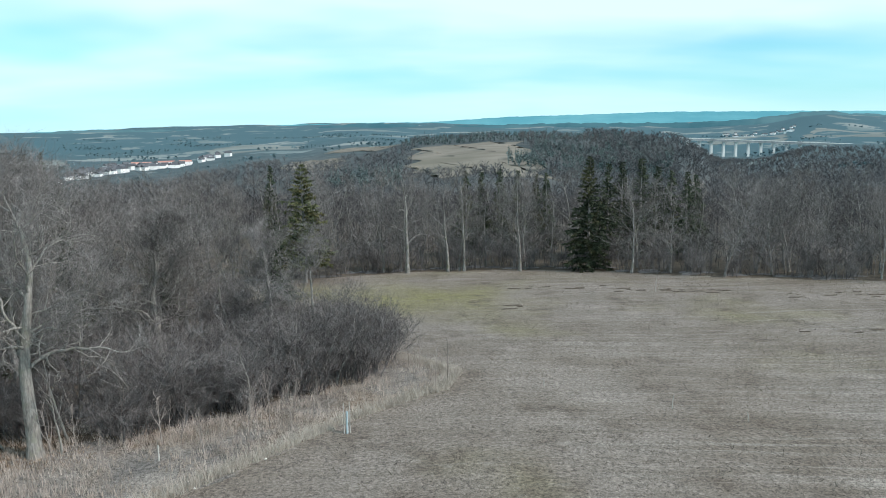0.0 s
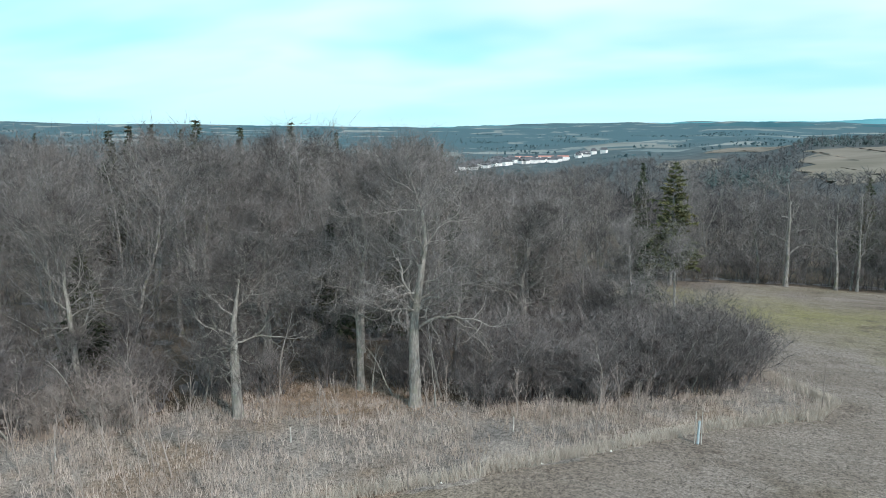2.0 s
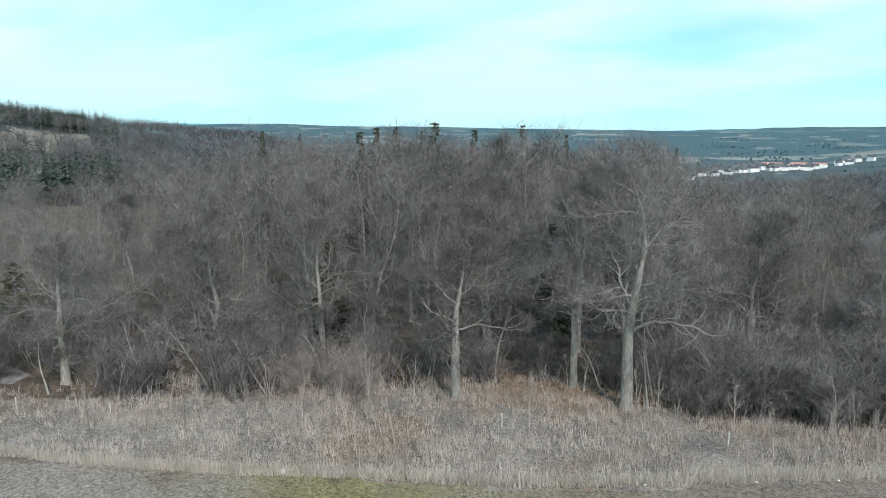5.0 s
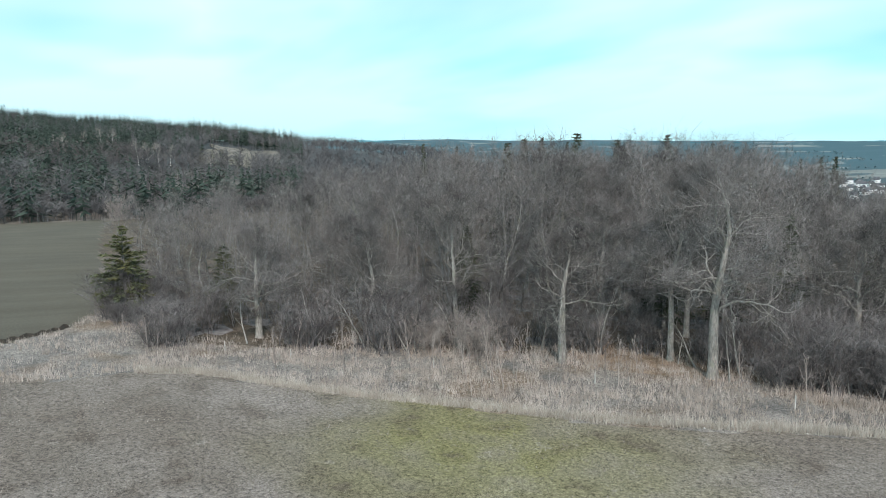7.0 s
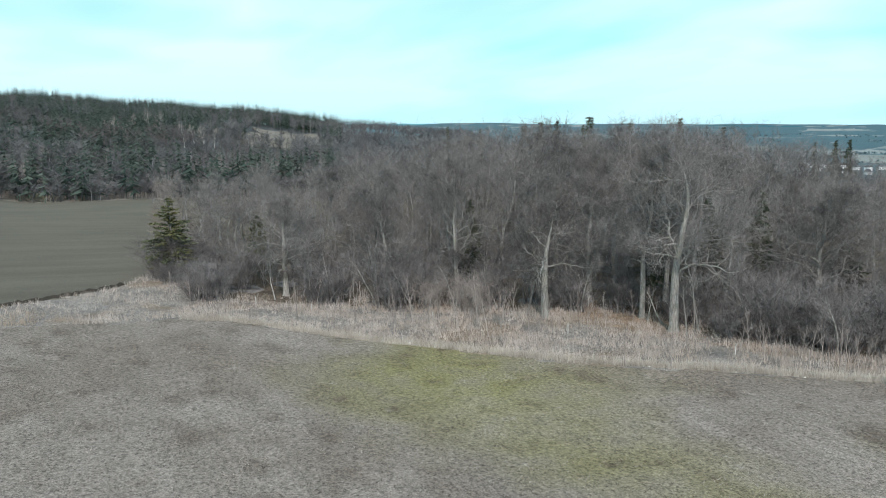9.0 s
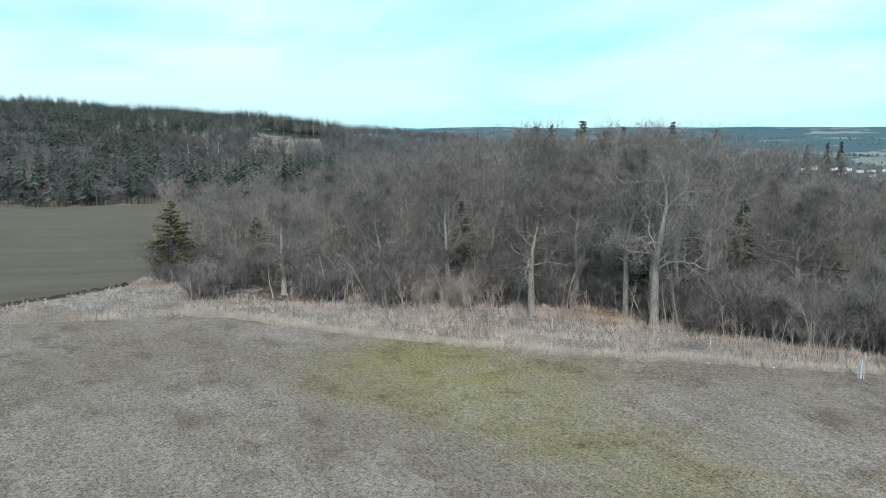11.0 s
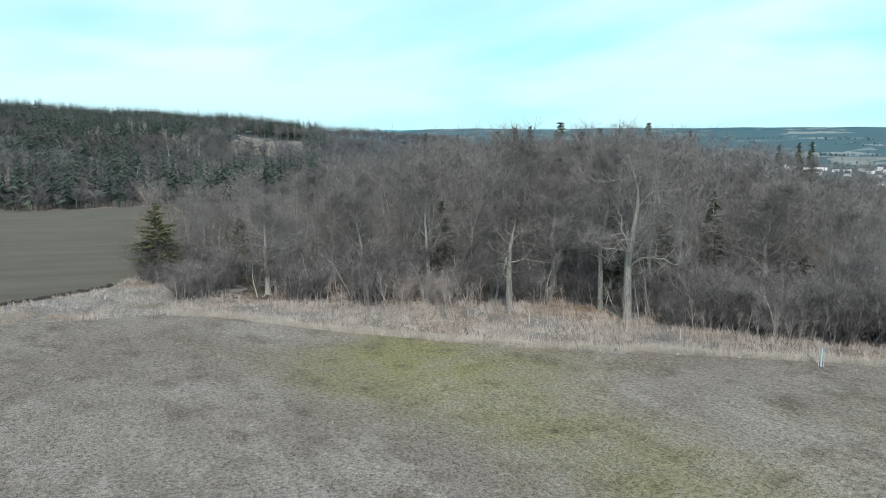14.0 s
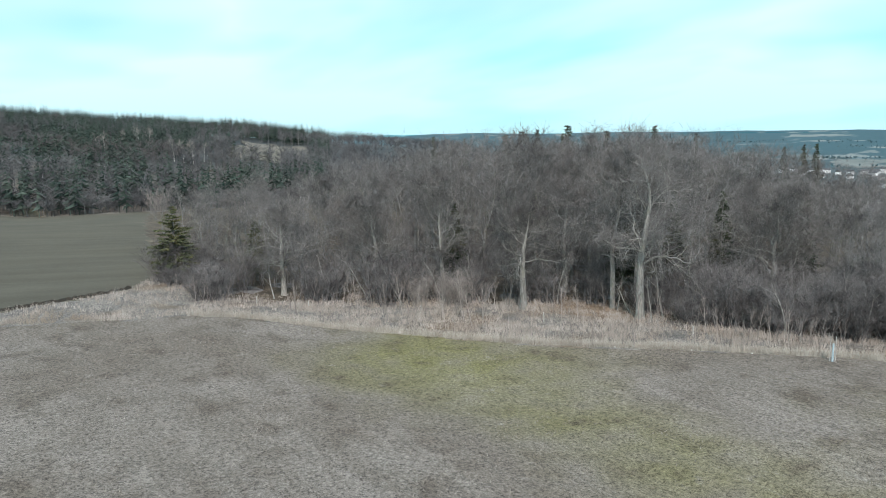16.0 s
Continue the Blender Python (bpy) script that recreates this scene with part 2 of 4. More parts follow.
M_BIRCH = material("birch bark", two_tone((0.30, 0.29, 0.27), (0.62, 0.60, 0.56), 3, (0.12, 0.11, 0.10), (1, 1, 3), 0.3), 0.8)
M_NEEDLE = material("spruce needles", two_tone((0.030, 0.042, 0.028), (0.075, 0.090, 0.052), 1.6, (0.095, 0.090, 0.045), (1, 1, 1), 0.2, 0.35), 0.85)
M_PINE = material("pine needles", two_tone((0.050, 0.060, 0.036), (0.125, 0.130, 0.066), 1.3, (0.13, 0.115, 0.045), (1, 1, 1), 0.2, 0.35), 0.85)
M_STRAW = material("dry grass", two_tone((0.295, 0.252, 0.219), (0.515, 0.449, 0.402), 0.5, (0.33, 0.262, 0.20), (1, 1, 1), 0.1, 0.3), 0.9)
M_TUFT = material("meadow tufts", two_tone((0.135, 0.114, 0.094), (0.345, 0.300, 0.258), 0.25, (0.175, 0.158, 0.085), (1, 1, 1), 0.1, 0.5), 0.9)
M_FRINGE = material("bleached grass", two_tone((0.43, 0.382, 0.328), (0.63, 0.572, 0.50), 0.8, None, (1, 1, 1), 0.1, 0.25), 0.9)
M_LEAF = material("dead oak leaves", two_tone((0.20, 0.150, 0.108), (0.37, 0.285, 0.215), 1.2, None, (1, 1, 1), 0.1, 0.3), 0.9)
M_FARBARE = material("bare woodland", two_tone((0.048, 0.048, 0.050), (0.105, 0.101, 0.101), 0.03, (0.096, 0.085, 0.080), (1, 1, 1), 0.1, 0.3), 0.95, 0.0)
# bare woods beyond 330 m: paler and bluer, a tint of haze painted in
M_HAZEGREY = material("haze-greyed valley woodland", two_tone((0.085, 0.090, 0.096), (0.185, 0.186, 0.190), 0.03, (0.135, 0.124, 0.118), (1, 1, 1), 0.1, 0.4), 0.95, 0.0)
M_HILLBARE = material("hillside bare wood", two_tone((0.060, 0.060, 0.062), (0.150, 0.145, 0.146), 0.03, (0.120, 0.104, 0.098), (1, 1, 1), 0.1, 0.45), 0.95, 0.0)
M_HILLPINE = material("hillside pine needles", two_tone((0.030, 0.047, 0.040), (0.078, 0.098, 0.080), 0.05, None, (1, 1, 1), 0.1, 0.35), 0.95, 0.0)
M_FARCON = material("conifer woodland", two_tone((0.052, 0.082, 0.084), (0.135, 0.165, 0.160), 0.03, None, (1, 1, 1), 0.1, 0.35), 0.95, 0.0)
# woods past 1000 m, blue-grey because haze is mixed into the base colour
M_HAZEWOOD = material("haze-tinted distant woodland", two_tone((0.080, 0.130, 0.146), (0.125, 0.178, 0.194), 0.006, None, (1, 1, 1), 0.1, 0.3), 0.95, 0.0)
M_POST = material("weathered post", two_tone((0.30, 0.29, 0.265), (0.52, 0.505, 0.475), 12, None, (1, 1, 0.2), 0.4), 0.85)
M_GUARD = material("blue-grey tree guard", two_tone((0.26, 0.33, 0.36), (0.42, 0.50, 0.53), 9, None, (1, 1, 0.3), 0.3), 0.6)
M_SOIL = material("dark soil", two_tone((0.070, 0.056, 0.044), (0.125, 0.102, 0.080), 5, None, (1, 1, 1), 0.8, 0.2), 0.95)
M_FURROW = material("wet dark soil", two_tone((0.030, 0.025, 0.020), (0.060, 0.049, 0.039), 5, None, (1, 1, 1), 0.8, 0.2), 0.95)
M_STONE = material("white stone", two_tone((0.62, 0.61, 0.58), (0.82, 0.81, 0.79), 6, None, (1, 1, 1), 0.5), 0.8)
M_WALL = material("white render", two_tone((0.78, 0.77, 0.75), (0.88, 0.87, 0.86), 0.2, None, (1, 1, 1), 0.1, 0.12), 0.9)
M_ROOF = material("dark slate roof", two_tone((0.075, 0.080, 0.090), (0.14, 0.14, 0.15), 0.5, None, (1, 1, 1), 0.2), 0.8)
M_REDROOF = material("red tile roof", two_tone((0.42, 0.20, 0.16), (0.55, 0.29, 0.24), 0.5, None, (1, 1, 1), 0.2), 0.8)
M_CONCRETE = material("bridge concrete", two_tone((0.58, 0.58, 0.57), (0.74, 0.74, 0.72), 0.1, None, (1, 1, 0.3), 0.2, 0.05), 0.85)
M_DECK = material("bridge edge beam", two_tone((0.22, 0.25, 0.26), (0.33, 0.36, 0.37), 0.1, None, (1, 1, 0.3), 0.2, 0.05), 0.8)
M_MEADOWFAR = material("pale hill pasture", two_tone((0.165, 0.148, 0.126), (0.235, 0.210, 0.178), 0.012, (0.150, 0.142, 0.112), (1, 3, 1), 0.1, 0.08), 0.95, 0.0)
# the hill pasture with haze in its colour, for fields beyond 1500 m
M_HAZEFIELD = material("haze-greyed far pasture", two_tone((0.150, 0.170, 0.162), (0.225, 0.240, 0.228), 0.006, None, (1, 3, 1), 0.1, 0.08), 0.95, 0.0)
# ridge colours with the blue-green of aerial haze painted in
M_HAZE = material("haze-tinted far ridge", two_tone((0.10, 0.29, 0.34), (0.15, 0.36, 0.40), 0.002, (0.22, 0.40, 0.43), (1, 1, 6), 0.1, 0.05), 1.0, 0.0)
M_HAZE2 = material("haze-tinted nearer ridge", two_tone((0.050, 0.125, 0.150), (0.080, 0.165, 0.188), 0.003, (0.15, 0.23, 0.24), (1, 1, 6), 0.1, 0.05), 1.0, 0.0)


# ---- mesh helpers ----
class Soup:
    """Vertices and faces that become one mesh."""

    def __init__(self):
        self.v, self.f = [], []

    def tube(self, pts, radii, sides):
        base = len(self.v)
        n = len(pts)
        for i, p in enumerate(pts):
            d = (pts[min(i + 1, n - 1)] - pts[max(i - 1, 0)])
            a = d.cross(Vector((0.31, 0.95, 0.05)) if abs(d.x) + abs(d.z) > abs(d.y) else Vector((1, 0.1, 0)))
            a.normalize()
            b = d.cross(a)
            b.normalize()
            r = radii[i]
            for k in range(sides):
                t = 2 * math.pi * k / sides
                self.v.append(p + a * (r * math.cos(t)) + b * (r * math.sin(t)))
        for i in range(n - 1):
            for k in range(sides):
                q, e = base + i * sides, (k + 1) % sides
                self.f.append((q + k, q + e, q + sides + e, q + sides + k))

    def sliver(self, p, d, width):
        """A thin tapering blade or twig from p along d."""
        s = d.cross(Vector((random.uniform(-1, 1), random.uniform(-1, 1), random.uniform(-1, 1))))
        s.normalize()
        b = len(self.v)
        self.v += [p - s * (width / 2), p + s * (width / 2), p + d]
        self.f.append((b, b + 1, b + 2))

    def box(self, x0, y0, z0, x1, y1, z1):
        b = len(self.v)
        self.v += [Vector((x, y, z)) for z in (z0, z1) for x, y in ((x0, y0), (x1, y0), (x1, y1), (x0, y1))]
        self.f += [tuple(b + i for i in q) for q in ((3, 2, 1, 0), (4, 5, 6, 7), (0, 1, 5, 4), (1, 2, 6, 5), (2, 3, 7, 6), (3, 0, 4, 7))]

    def mesh(self, name, mat, soft=False):
        me = bpy.data.meshes.new(name)
        me.from_pydata(self.v, [], self.f)
        me.materials.append(mat)
        if soft:
            me.polygons.foreach_set("use_smooth", [True] * len(me.polygons))
        me.update()
        return me


def part(name, mesh, parent, label=""):
    ob = new(name, mesh)
    ob.parent = parent
    return tagged(ob, label) if label else ob


def thing(name, parts, place, label, category, group="", kind=""):
    """An Empty with a child for each (name, mesh) in parts."""
    root = new(name)
    root.empty_display_size = 0.3
    for nm, me in parts:
        part(nm, me, root)
    root.matrix_basis = place
    return tagged(root, label, category, group, kind)


def rand_dir():
    while True:
        d = Vector((random.uniform(-1, 1), random.uniform(-1, 1), random.uniform(-1, 1)))
        if 0.05 < d.length < 1:
            return d.normalized()


def lean_from(d, angle, azimuth):
    a = d.orthogonal().normalized()
    a.rotate(Matrix.Rotation(azimuth, 3, d))
    return (d * math.cos(angle) + a * math.sin(angle)).normalized()


UP = Vector((0, 0, 1))


def grow(soups, p, d, length, r, level, spec):
    """One branch and all that it carries. soups: trunk, branches, twigs."""
    s = spec[level]
    n = s["segs"]
    pts, radii = [p.copy()], [r]
    for i in range(n):
        d = (d + rand_dir() * s["wob"] + UP * (s["up"] / n)).normalized()
        p = p + d * (length / n)
        pts.append(p.copy())
        radii.append(max(r * (1 - s["taper"] * (i + 1) / n), 0.013 if s["sides"] > 2 else 0.010))
    if level == 0:
        radii[0] *= 1.35
    if s["sides"] > 2:
        soups[0 if level == 0 else 1].tube(pts, radii, s["sides"])
    else:
        for i in range(n):
            soups[1].sliver(pts[i], (pts[i + 1] - pts[i]) * 1.25, radii[i] * 2.2)

    def along(f):
        k = min(int(f * n), n - 1)
        g = f * n - k
        return pts[k].lerp(pts[k + 1], g), (pts[k + 1] - pts[k]).normalized(), radii[k] * (1 - g) + radii[k + 1] * g

    az = random.uniform(0, 6.28)
    kids = s["kids"]
    for c in range(kids):
        f = s["from"] + (1 - s["from"]) * (c + random.random()) / kids
        q, e, rr = along(min(f, 0.995))
        az += 2.4 + random.uniform(-0.5, 0.5)
        ang = radians(random.uniform(*s["angle"])) * (1 - 0.35 * f)
        ln = length * random.uniform(*s["ratio"]) * (1.0 - s["fall"] * (f - s["from"]) / (1 - s["from"] + 1e-6))
        grow(soups, q, lean_from(e, ang, az), ln, rr * s["thin"], level + 1, spec)
    for c in range(s["twigs"]):
        q, e, rr = along(random.uniform(0.15, 1.0))
        t = (lean_from(e, radians(random.uniform(20, 95)), random.uniform(0, 6.28)) + UP * 0.40) * (random.uniform(*s["tlen"]) * 0.62)
        soups[2].sliver(q, t, s["tw"])
        soups[2].sliver(q + t * 0.8, t * 0.55 + rand_dir() * (t.length * 0.7), s["tw"] * 0.75)


def lv(segs, sides, kids, start, angle, ratio, wob, up, taper=0.85, thin=0.55, fall=0.5, twigs=0, tlen=(0.5, 1.2), tw=0.02):
    return {"segs": segs, "sides": sides, "kids": kids, "from": start, "angle": angle, "ratio": ratio, "wob": wob, "up": up, "taper": taper,
            "thin": thin, "fall": fall, "twigs": twigs, "tlen": tlen, "tw": tw}


OAK = [lv(9, 9, 16, 0.30, (62, 95), (0.40, 0.60), 0.10, 0.2, 0.8, 0.42, 0.5),
       lv(11, 5, 12, 0.10, (38, 78), (0.30, 0.48), 0.46, 0.24, 0.86, 0.62, 0.35, 3, (0.5, 1.1), 0.026),
       lv(5, 3, 6, 0.2, (30, 72), (0.42, 0.64), 0.46, 0.30, 0.82, 0.62, 0.3, 4, (0.5, 1.2), 0.022),
       lv(3, 1, 0, 0, (0, 0), (0, 0), 0.40, 0.30, 0.8, 0.5, 0, 7, (0.5, 1.15), 0.018)]
TALL = [lv(8, 6, 15, 0.24, (38, 72), (0.28, 0.45), 0.13, 0.25, 0.88, 0.46, 0.45, 6, (0.6, 1.5), 0.026),
        lv(5, 4, 8, 0.15, (28, 60), (0.34, 0.56), 0.30, 0.55, 0.85, 0.55, 0.3, 4, (0.7, 1.5), 0.024),
        lv(3, 1, 0, 0.2, (25, 55), (0.40, 0.65), 0.34, 0.45, 0.8, 0.5, 0.3, 9, (0.7, 1.6), 0.021)]
ROUND = [OAK[0], lv(7, 4, 8, 0.14, (36, 75), (0.30, 0.50), 0.40, 0.25, 0.86, 0.56, 0.35, 4, (0.5, 1.2), 0.026),
         lv(3, 3, 5, 0.2, (30, 70), (0.45, 0.68), 0.42, 0.40, 0.82, 0.58, 0.3, 5, (0.6, 1.3), 0.024),
         lv(2, 1, 0, 0, (0, 0), (0, 0), 0.40, 0.40, 0.8, 0.5, 0, 6, (0.6, 1.2), 0.019)]
TALL_FAR = [lv(6, 5, 13, 0.22, (42, 80), (0.28, 0.44), 0.12, 0.25, 0.88, 0.46, 0.45, 6, (0.6, 1.5), 0.05),
            lv(3, 3, 6, 0.15, (25, 60), (0.36, 0.56), 0.26, 0.40, 0.85, 0.55, 0.3, 5, (0.8, 1.8), 0.045),
            lv(2, 1, 0, 0.2, (25, 55), (0.40, 0.65), 0.3, 0.35, 0.8, 0.5, 0.3, 8, (0.8, 1.8), 0.036)]
SHRUB = [lv(3, 3, 4, 0.15, (15, 45), (0.35, 0.6), 0.24, 0.2, 0.8, 0.6, 0.3, 5, (0.5, 1.2), 0.024),
         lv(2, 3, 2, 0.2, (20, 50), (0.4, 0.6), 0.26, 0.25, 0.8, 0.6, 0.3, 6, (0.5, 1.2), 0.021),
         lv(1, 1, 0, 0, (0, 0), (0, 0), 0.15, 0.3, 0.8, 0.5, 0, 6, (0.4, 1.1), 0.019)]
SAPLING = [lv(6, 4, 6, 0.35, (20, 45), (0.2, 0.4), 0.07, 0.1, 0.85, 0.5, 0.5, 3, (0.2, 0.5), 0.016),
           lv(2, 3, 0, 0, (0, 0), (0, 0), 0.15, 0.4, 0.8, 0.5, 0, 5, (0.2, 0.45), 0.014)]


def to_height(soups, height):
    """Scales what has grown to the height it should have."""
    top = max(max((v.z for v in s.v), default=0.1) for s in soups)
    for s in soups:
        for v in s.v:
            v.z *= height / top


def bare_tree(height, girth, spec, bark, twig, lean=0.0, side=0.0, whole=False):
    soups = Soup(), Soup(), Soup()
    d = Vector((math.sin(lean) * math.cos(side), math.sin(lean) * math.sin(side), math.cos(lean)))
    grow(soups, Vector((0, 0, -0.3)), d, height * 0.86, girth, 0, spec)
    to_height(soups, height)
    if whole:
        n = len(soups[0].v)
        soups[0].v += soups[1].v
        soups[0].f += [tuple(i + n for i in f) for f in soups[1].f]
        n = len(soups[0].v)
        soups[0].v += soups[2].v
        soups[0].f += [tuple(i + n for i in f) for f in soups[2].f]
        return soups[0].mesh("sapling", bark, True)
    return [("trunk", soups[0].mesh("trunk", bark, True)), ("branchwork", soups[1].mesh("branchwork", bark, True)), ("crown", soups[2].mesh("crown", twig))]


def oak_tree(height, girth, bole, spread, limbs_wanted, mains=(), turn=0.0, spec=OAK, bark=None, whole=True):
    """An old oak with a round crown. bole: the clear stem's share of the height; spread: the crown's radius;
    mains: the great limbs as (share of height, azimuth, rise, length), in degrees and metres."""
    trunk, twigs = Soup(), Soup()
    n = 14
    pts, radii, p, d = [Vector((0, 0, -0.5))], [girth * 1.5], Vector((0, 0, -0.5)), UP.copy()
    for i in range(n):
        f = (i + 1) / n
        d = (d + rand_dir() * (0.035 if f < bole else 0.15) + UP * 0.10 - Vector((p.x, p.y, 0)) * 0.16).normalized()
        p = p + d * (height * 0.93 / n)
        pts.append(p.copy())
        radii.append(girth * (1 - 0.30 * f / bole) if f < bole else girth * 0.70 * max(1 - (f - bole) / (1 - bole), 0.05) ** 0.9)
    trunk.tube(pts, radii, 10)
    low, mid = height * bole * 0.80, height * (1 + bole * 0.80) / 2

    def at(f):
        k = min(int(f * n), n - 1)
        g = f * n - k
        return pts[k].lerp(pts[k + 1], g), radii[k] * (1 - g) + radii[k + 1] * g

    def to_shell(q, e):
        """How far it is from q along e to the crown's outside."""
        a = Vector((e.x / spread, e.y / spread, e.z / (height - mid)))
        b = Vector((q.x / spread, q.y / spread, (q.z - mid) / (height - mid)))
        aa, ab, bb = a.dot(a), a.dot(b), b.dot(b) - 1
        return max((-ab + math.sqrt(max(ab * ab - aa * bb, 0.0))) / aa, 1.2)

    limbs = []
    for f, az, rise, ln in mains:
        q, r = at(f)
        e = Vector((math.cos(radians(az)) * math.cos(radians(rise)), math.sin(radians(az)) * math.cos(radians(rise)), math.sin(radians(rise))))
        limb = Soup()
        grow((trunk, limb, twigs), q, e, ln, r * (0.44 if f < bole else 0.34), 1, spec)
        limbs.append(limb)
    az = turn
    for c in range(limbs_wanted):
        g = (c + 0.7 * random.random()) / limbs_wanted
        q, r = at(bole + (0.985 - bole) * g)
        az += radians(137 + random.uniform(-25, 25))
        rise = radians(random.uniform(-5, 35) + 48 * g)
        e = Vector((math.cos(az) * math.cos(rise), math.sin(az) * math.cos(rise), math.sin(rise)))
        limb = Soup()
        grow((trunk, limb, twigs), q, e, to_shell(q, e) * random.uniform(0.80, 1.02), max(r * 0.40, 0.03), 1, spec)
        limbs.append(limb)
    to_height([trunk, twigs] + limbs, height)
    if not whole:
        wood = Soup()
        for b in limbs:
            n = len(wood.v)
            wood.v += b.v
            wood.f += [tuple(i + n for i in f) for f in b.f]
        return [("trunk", trunk.mesh("trunk", bark, True)), ("branchwork", wood.mesh("branchwork", bark, True)), ("crown", twigs.mesh("crown", M_TWIG))]
    return [("trunk", trunk.mesh("trunk", M_OAK, True))] + [("limb", b.mesh("limb", M_OAK, True)) for b in limbs] + [("crown", twigs.mesh("crown", M_TWIG))]


def shrub(height, radius, stems, bark, twig):
    soups = Soup(), Soup(), Soup()
    soups[0].tube([Vector((0, 0, -0.5)), Vector((0, 0, -0.02)), Vector((0, 0, 0.06))], [radius * 0.5, radius * 0.46, 0.02], 7)
    for i in range(stems):
        a, q = random.uniform(0, 6.28), math.sqrt(random.random())
        out = q * random.uniform(0.5, 1.0)
        base = Vector((math.cos(a) * radius * 0.45 * q, math.sin(a) * radius * 0.45 * q, -0.15))
        tip = Vector((math.cos(a) * radius * 0.75 * out, math.sin(a) * radius * 0.75 * out, height * (0.95 - 0.35 * out * out)))
        grow(soups, base, (tip - base).normalized(), (tip - base).length * random.uniform(0.7, 1.0), 0.035, 0, SHRUB)
    soups[1].v, soups[1].f = soups[0].v + soups[1].v, soups[0].f + [tuple(i + len(soups[0].v) for i in f) for f in soups[1].f]
    to_height(soups[1:], height)
    return [("woody_frame", soups[1].mesh("woody_frame", bark)), ("crown", soups[2].mesh("crown", twig))]


def conifer(height, radius, layers, bare, needle, droop=0.25, ragged=0.3, density=1.0, taper=0.68):
    """Trunk, limbs and needle sprays of a spruce or pine."""
    trunk, spray = Soup(), Soup()
    trunk.tube([Vector((0, 0, -0.3)), Vector((0, 0, height * 0.5)), Vector((0.05, 0, height))], [height * 0.015, height * 0.008, 0.015], 7)
    for i in range(layers):
        f = i / (layers - 1)
        z = height * (bare + (1 - bare) * f)
        reach = radius * (1 - f) ** taper * random.uniform(1 - ragged, 1 + ragged * 0.5) + 0.10
        for k in range(max(6, int(9 * (1 - f * 0.3)))):
            if random.random() < ragged * 0.5:
                continue
            a = random.uniform(0, 6.28)
            ln = reach * random.uniform(1 - ragged, 1.05)
            d = Vector((math.cos(a), math.sin(a), 0.35 * f + 0.1))
            tip = Vector((0, 0, z)) + d * ln - UP * droop * ln * (1 - f)
            mid = Vector((0, 0, z)) + d * (ln * 0.55)
            spray.tube([Vector((0, 0, z)), mid, tip], [0.05 * (1 - f) + 0.012, 0.03 * (1 - f) + 0.008, 0.006], 3)
            for j in range(int((12 + 12 * ln) * density)):
                g = random.uniform(0.12, 1.0)
                q = Vector((0, 0, z)).lerp(mid, g / 0.55) if g < 0.55 else mid.lerp(tip, (g - 0.55) / 0.45)
                t = (d * random.uniform(0.2, 1.0) + rand_dir() * 0.7 - UP * random.uniform(0.0, 0.7)).normalized() * random.uniform(0.3, 0.7) * (1.1 - 0.5 * f)
                spray.sliver(q, t, random.uniform(0.12, 0.30) * (1.1 - 0.35 * f))
    return [("trunk", trunk.mesh("trunk", M_BARK, True)), ("foliage", spray.mesh("foliage", needle))]


def standing(x, y, height=1.0, wide=None, turn=None, sink=0.0):
    wide = height if wide is None else wide
    turn = random.uniform(0, 360) if turn is None else turn
    return pose(x, y, float(land(x, y)) - sink, 0, 0, turn) @ Matrix.Diagonal((wide, wide, height, 1))


# ---- ground ----
def axis(lo, hi, step, end):
    mid = list(np.arange(lo, hi + 0.01, step))
    up, s, v = [], step, hi
    while v < end:
        s *= 1.075
        v += s
        up.append(v)
    return np.array([lo - (u - hi) for u in up[::-1]] + mid + up)


gx, gy = axis(-140, 66, 1.1, 4700), axis(-24, 116, 1.1, 4700)
GX, GY = np.meshgrid(gx, gy)
GZ = land(GX, GY)
nx, ny = len(gx), len(gy)
gm = bpy.data.meshes.new("ground")
idx = np.arange(nx * ny).reshape(ny, nx)
quads = np.stack([idx[:-1, :-1], idx[:-1, 1:], idx[1:, 1:], idx[1:, :-1]], -1).reshape(-1, 4)
gm.from_pydata(np.stack([GX, GY, GZ], -1).reshape(-1, 3).tolist(), [], quads.tolist())
gm.materials.append(M_GROUND)
gm.polygons.foreach_set("use_smooth", [True] * len(gm.polygons))
use = np.zeros((nx * ny, 4), np.float32)
fx, fy = GX.ravel(), GY.ravel()
use[:, 0] = inside(fx, fy, ROUGH)
use[:, 1] = inside(fx, fy, WOOD)
use[:, 2] = inside(fx, fy, ARABLE)
use[:, 3] = 1
gm.color_attributes.new("use", "FLOAT_COLOR", "POINT").data.foreach_set("color", use.ravel())
dist = np.zeros((nx * ny, 4), np.float32)
dist[:, 0] = smooth(230, 420, np.hypot(fx, fy)) * (1 - use[:, 2])
# greener turf along the middle of the meadow and under the far edge
dist[:, 1] = np.maximum(np.exp(-(((fx + 11) / 22) ** 2 + ((fy - 16.0) / 7.5) ** 2)), 0.9 * np.exp(-(((fx + 2) / 22) ** 2 + ((fy - 84) / 17) ** 2)))
dist[:, 2] = smooth(950, 1300, np.hypot(fx, fy))
dist[:, 3] = 1
gm.color_attributes.new("distance", "FLOAT_COLOR", "POINT").data.foreach_set("color", dist.ravel())
ground = tagged(new("ground", gm), "mown winter meadow with rough strip, wood floor and valley", "ground", kind="structure")


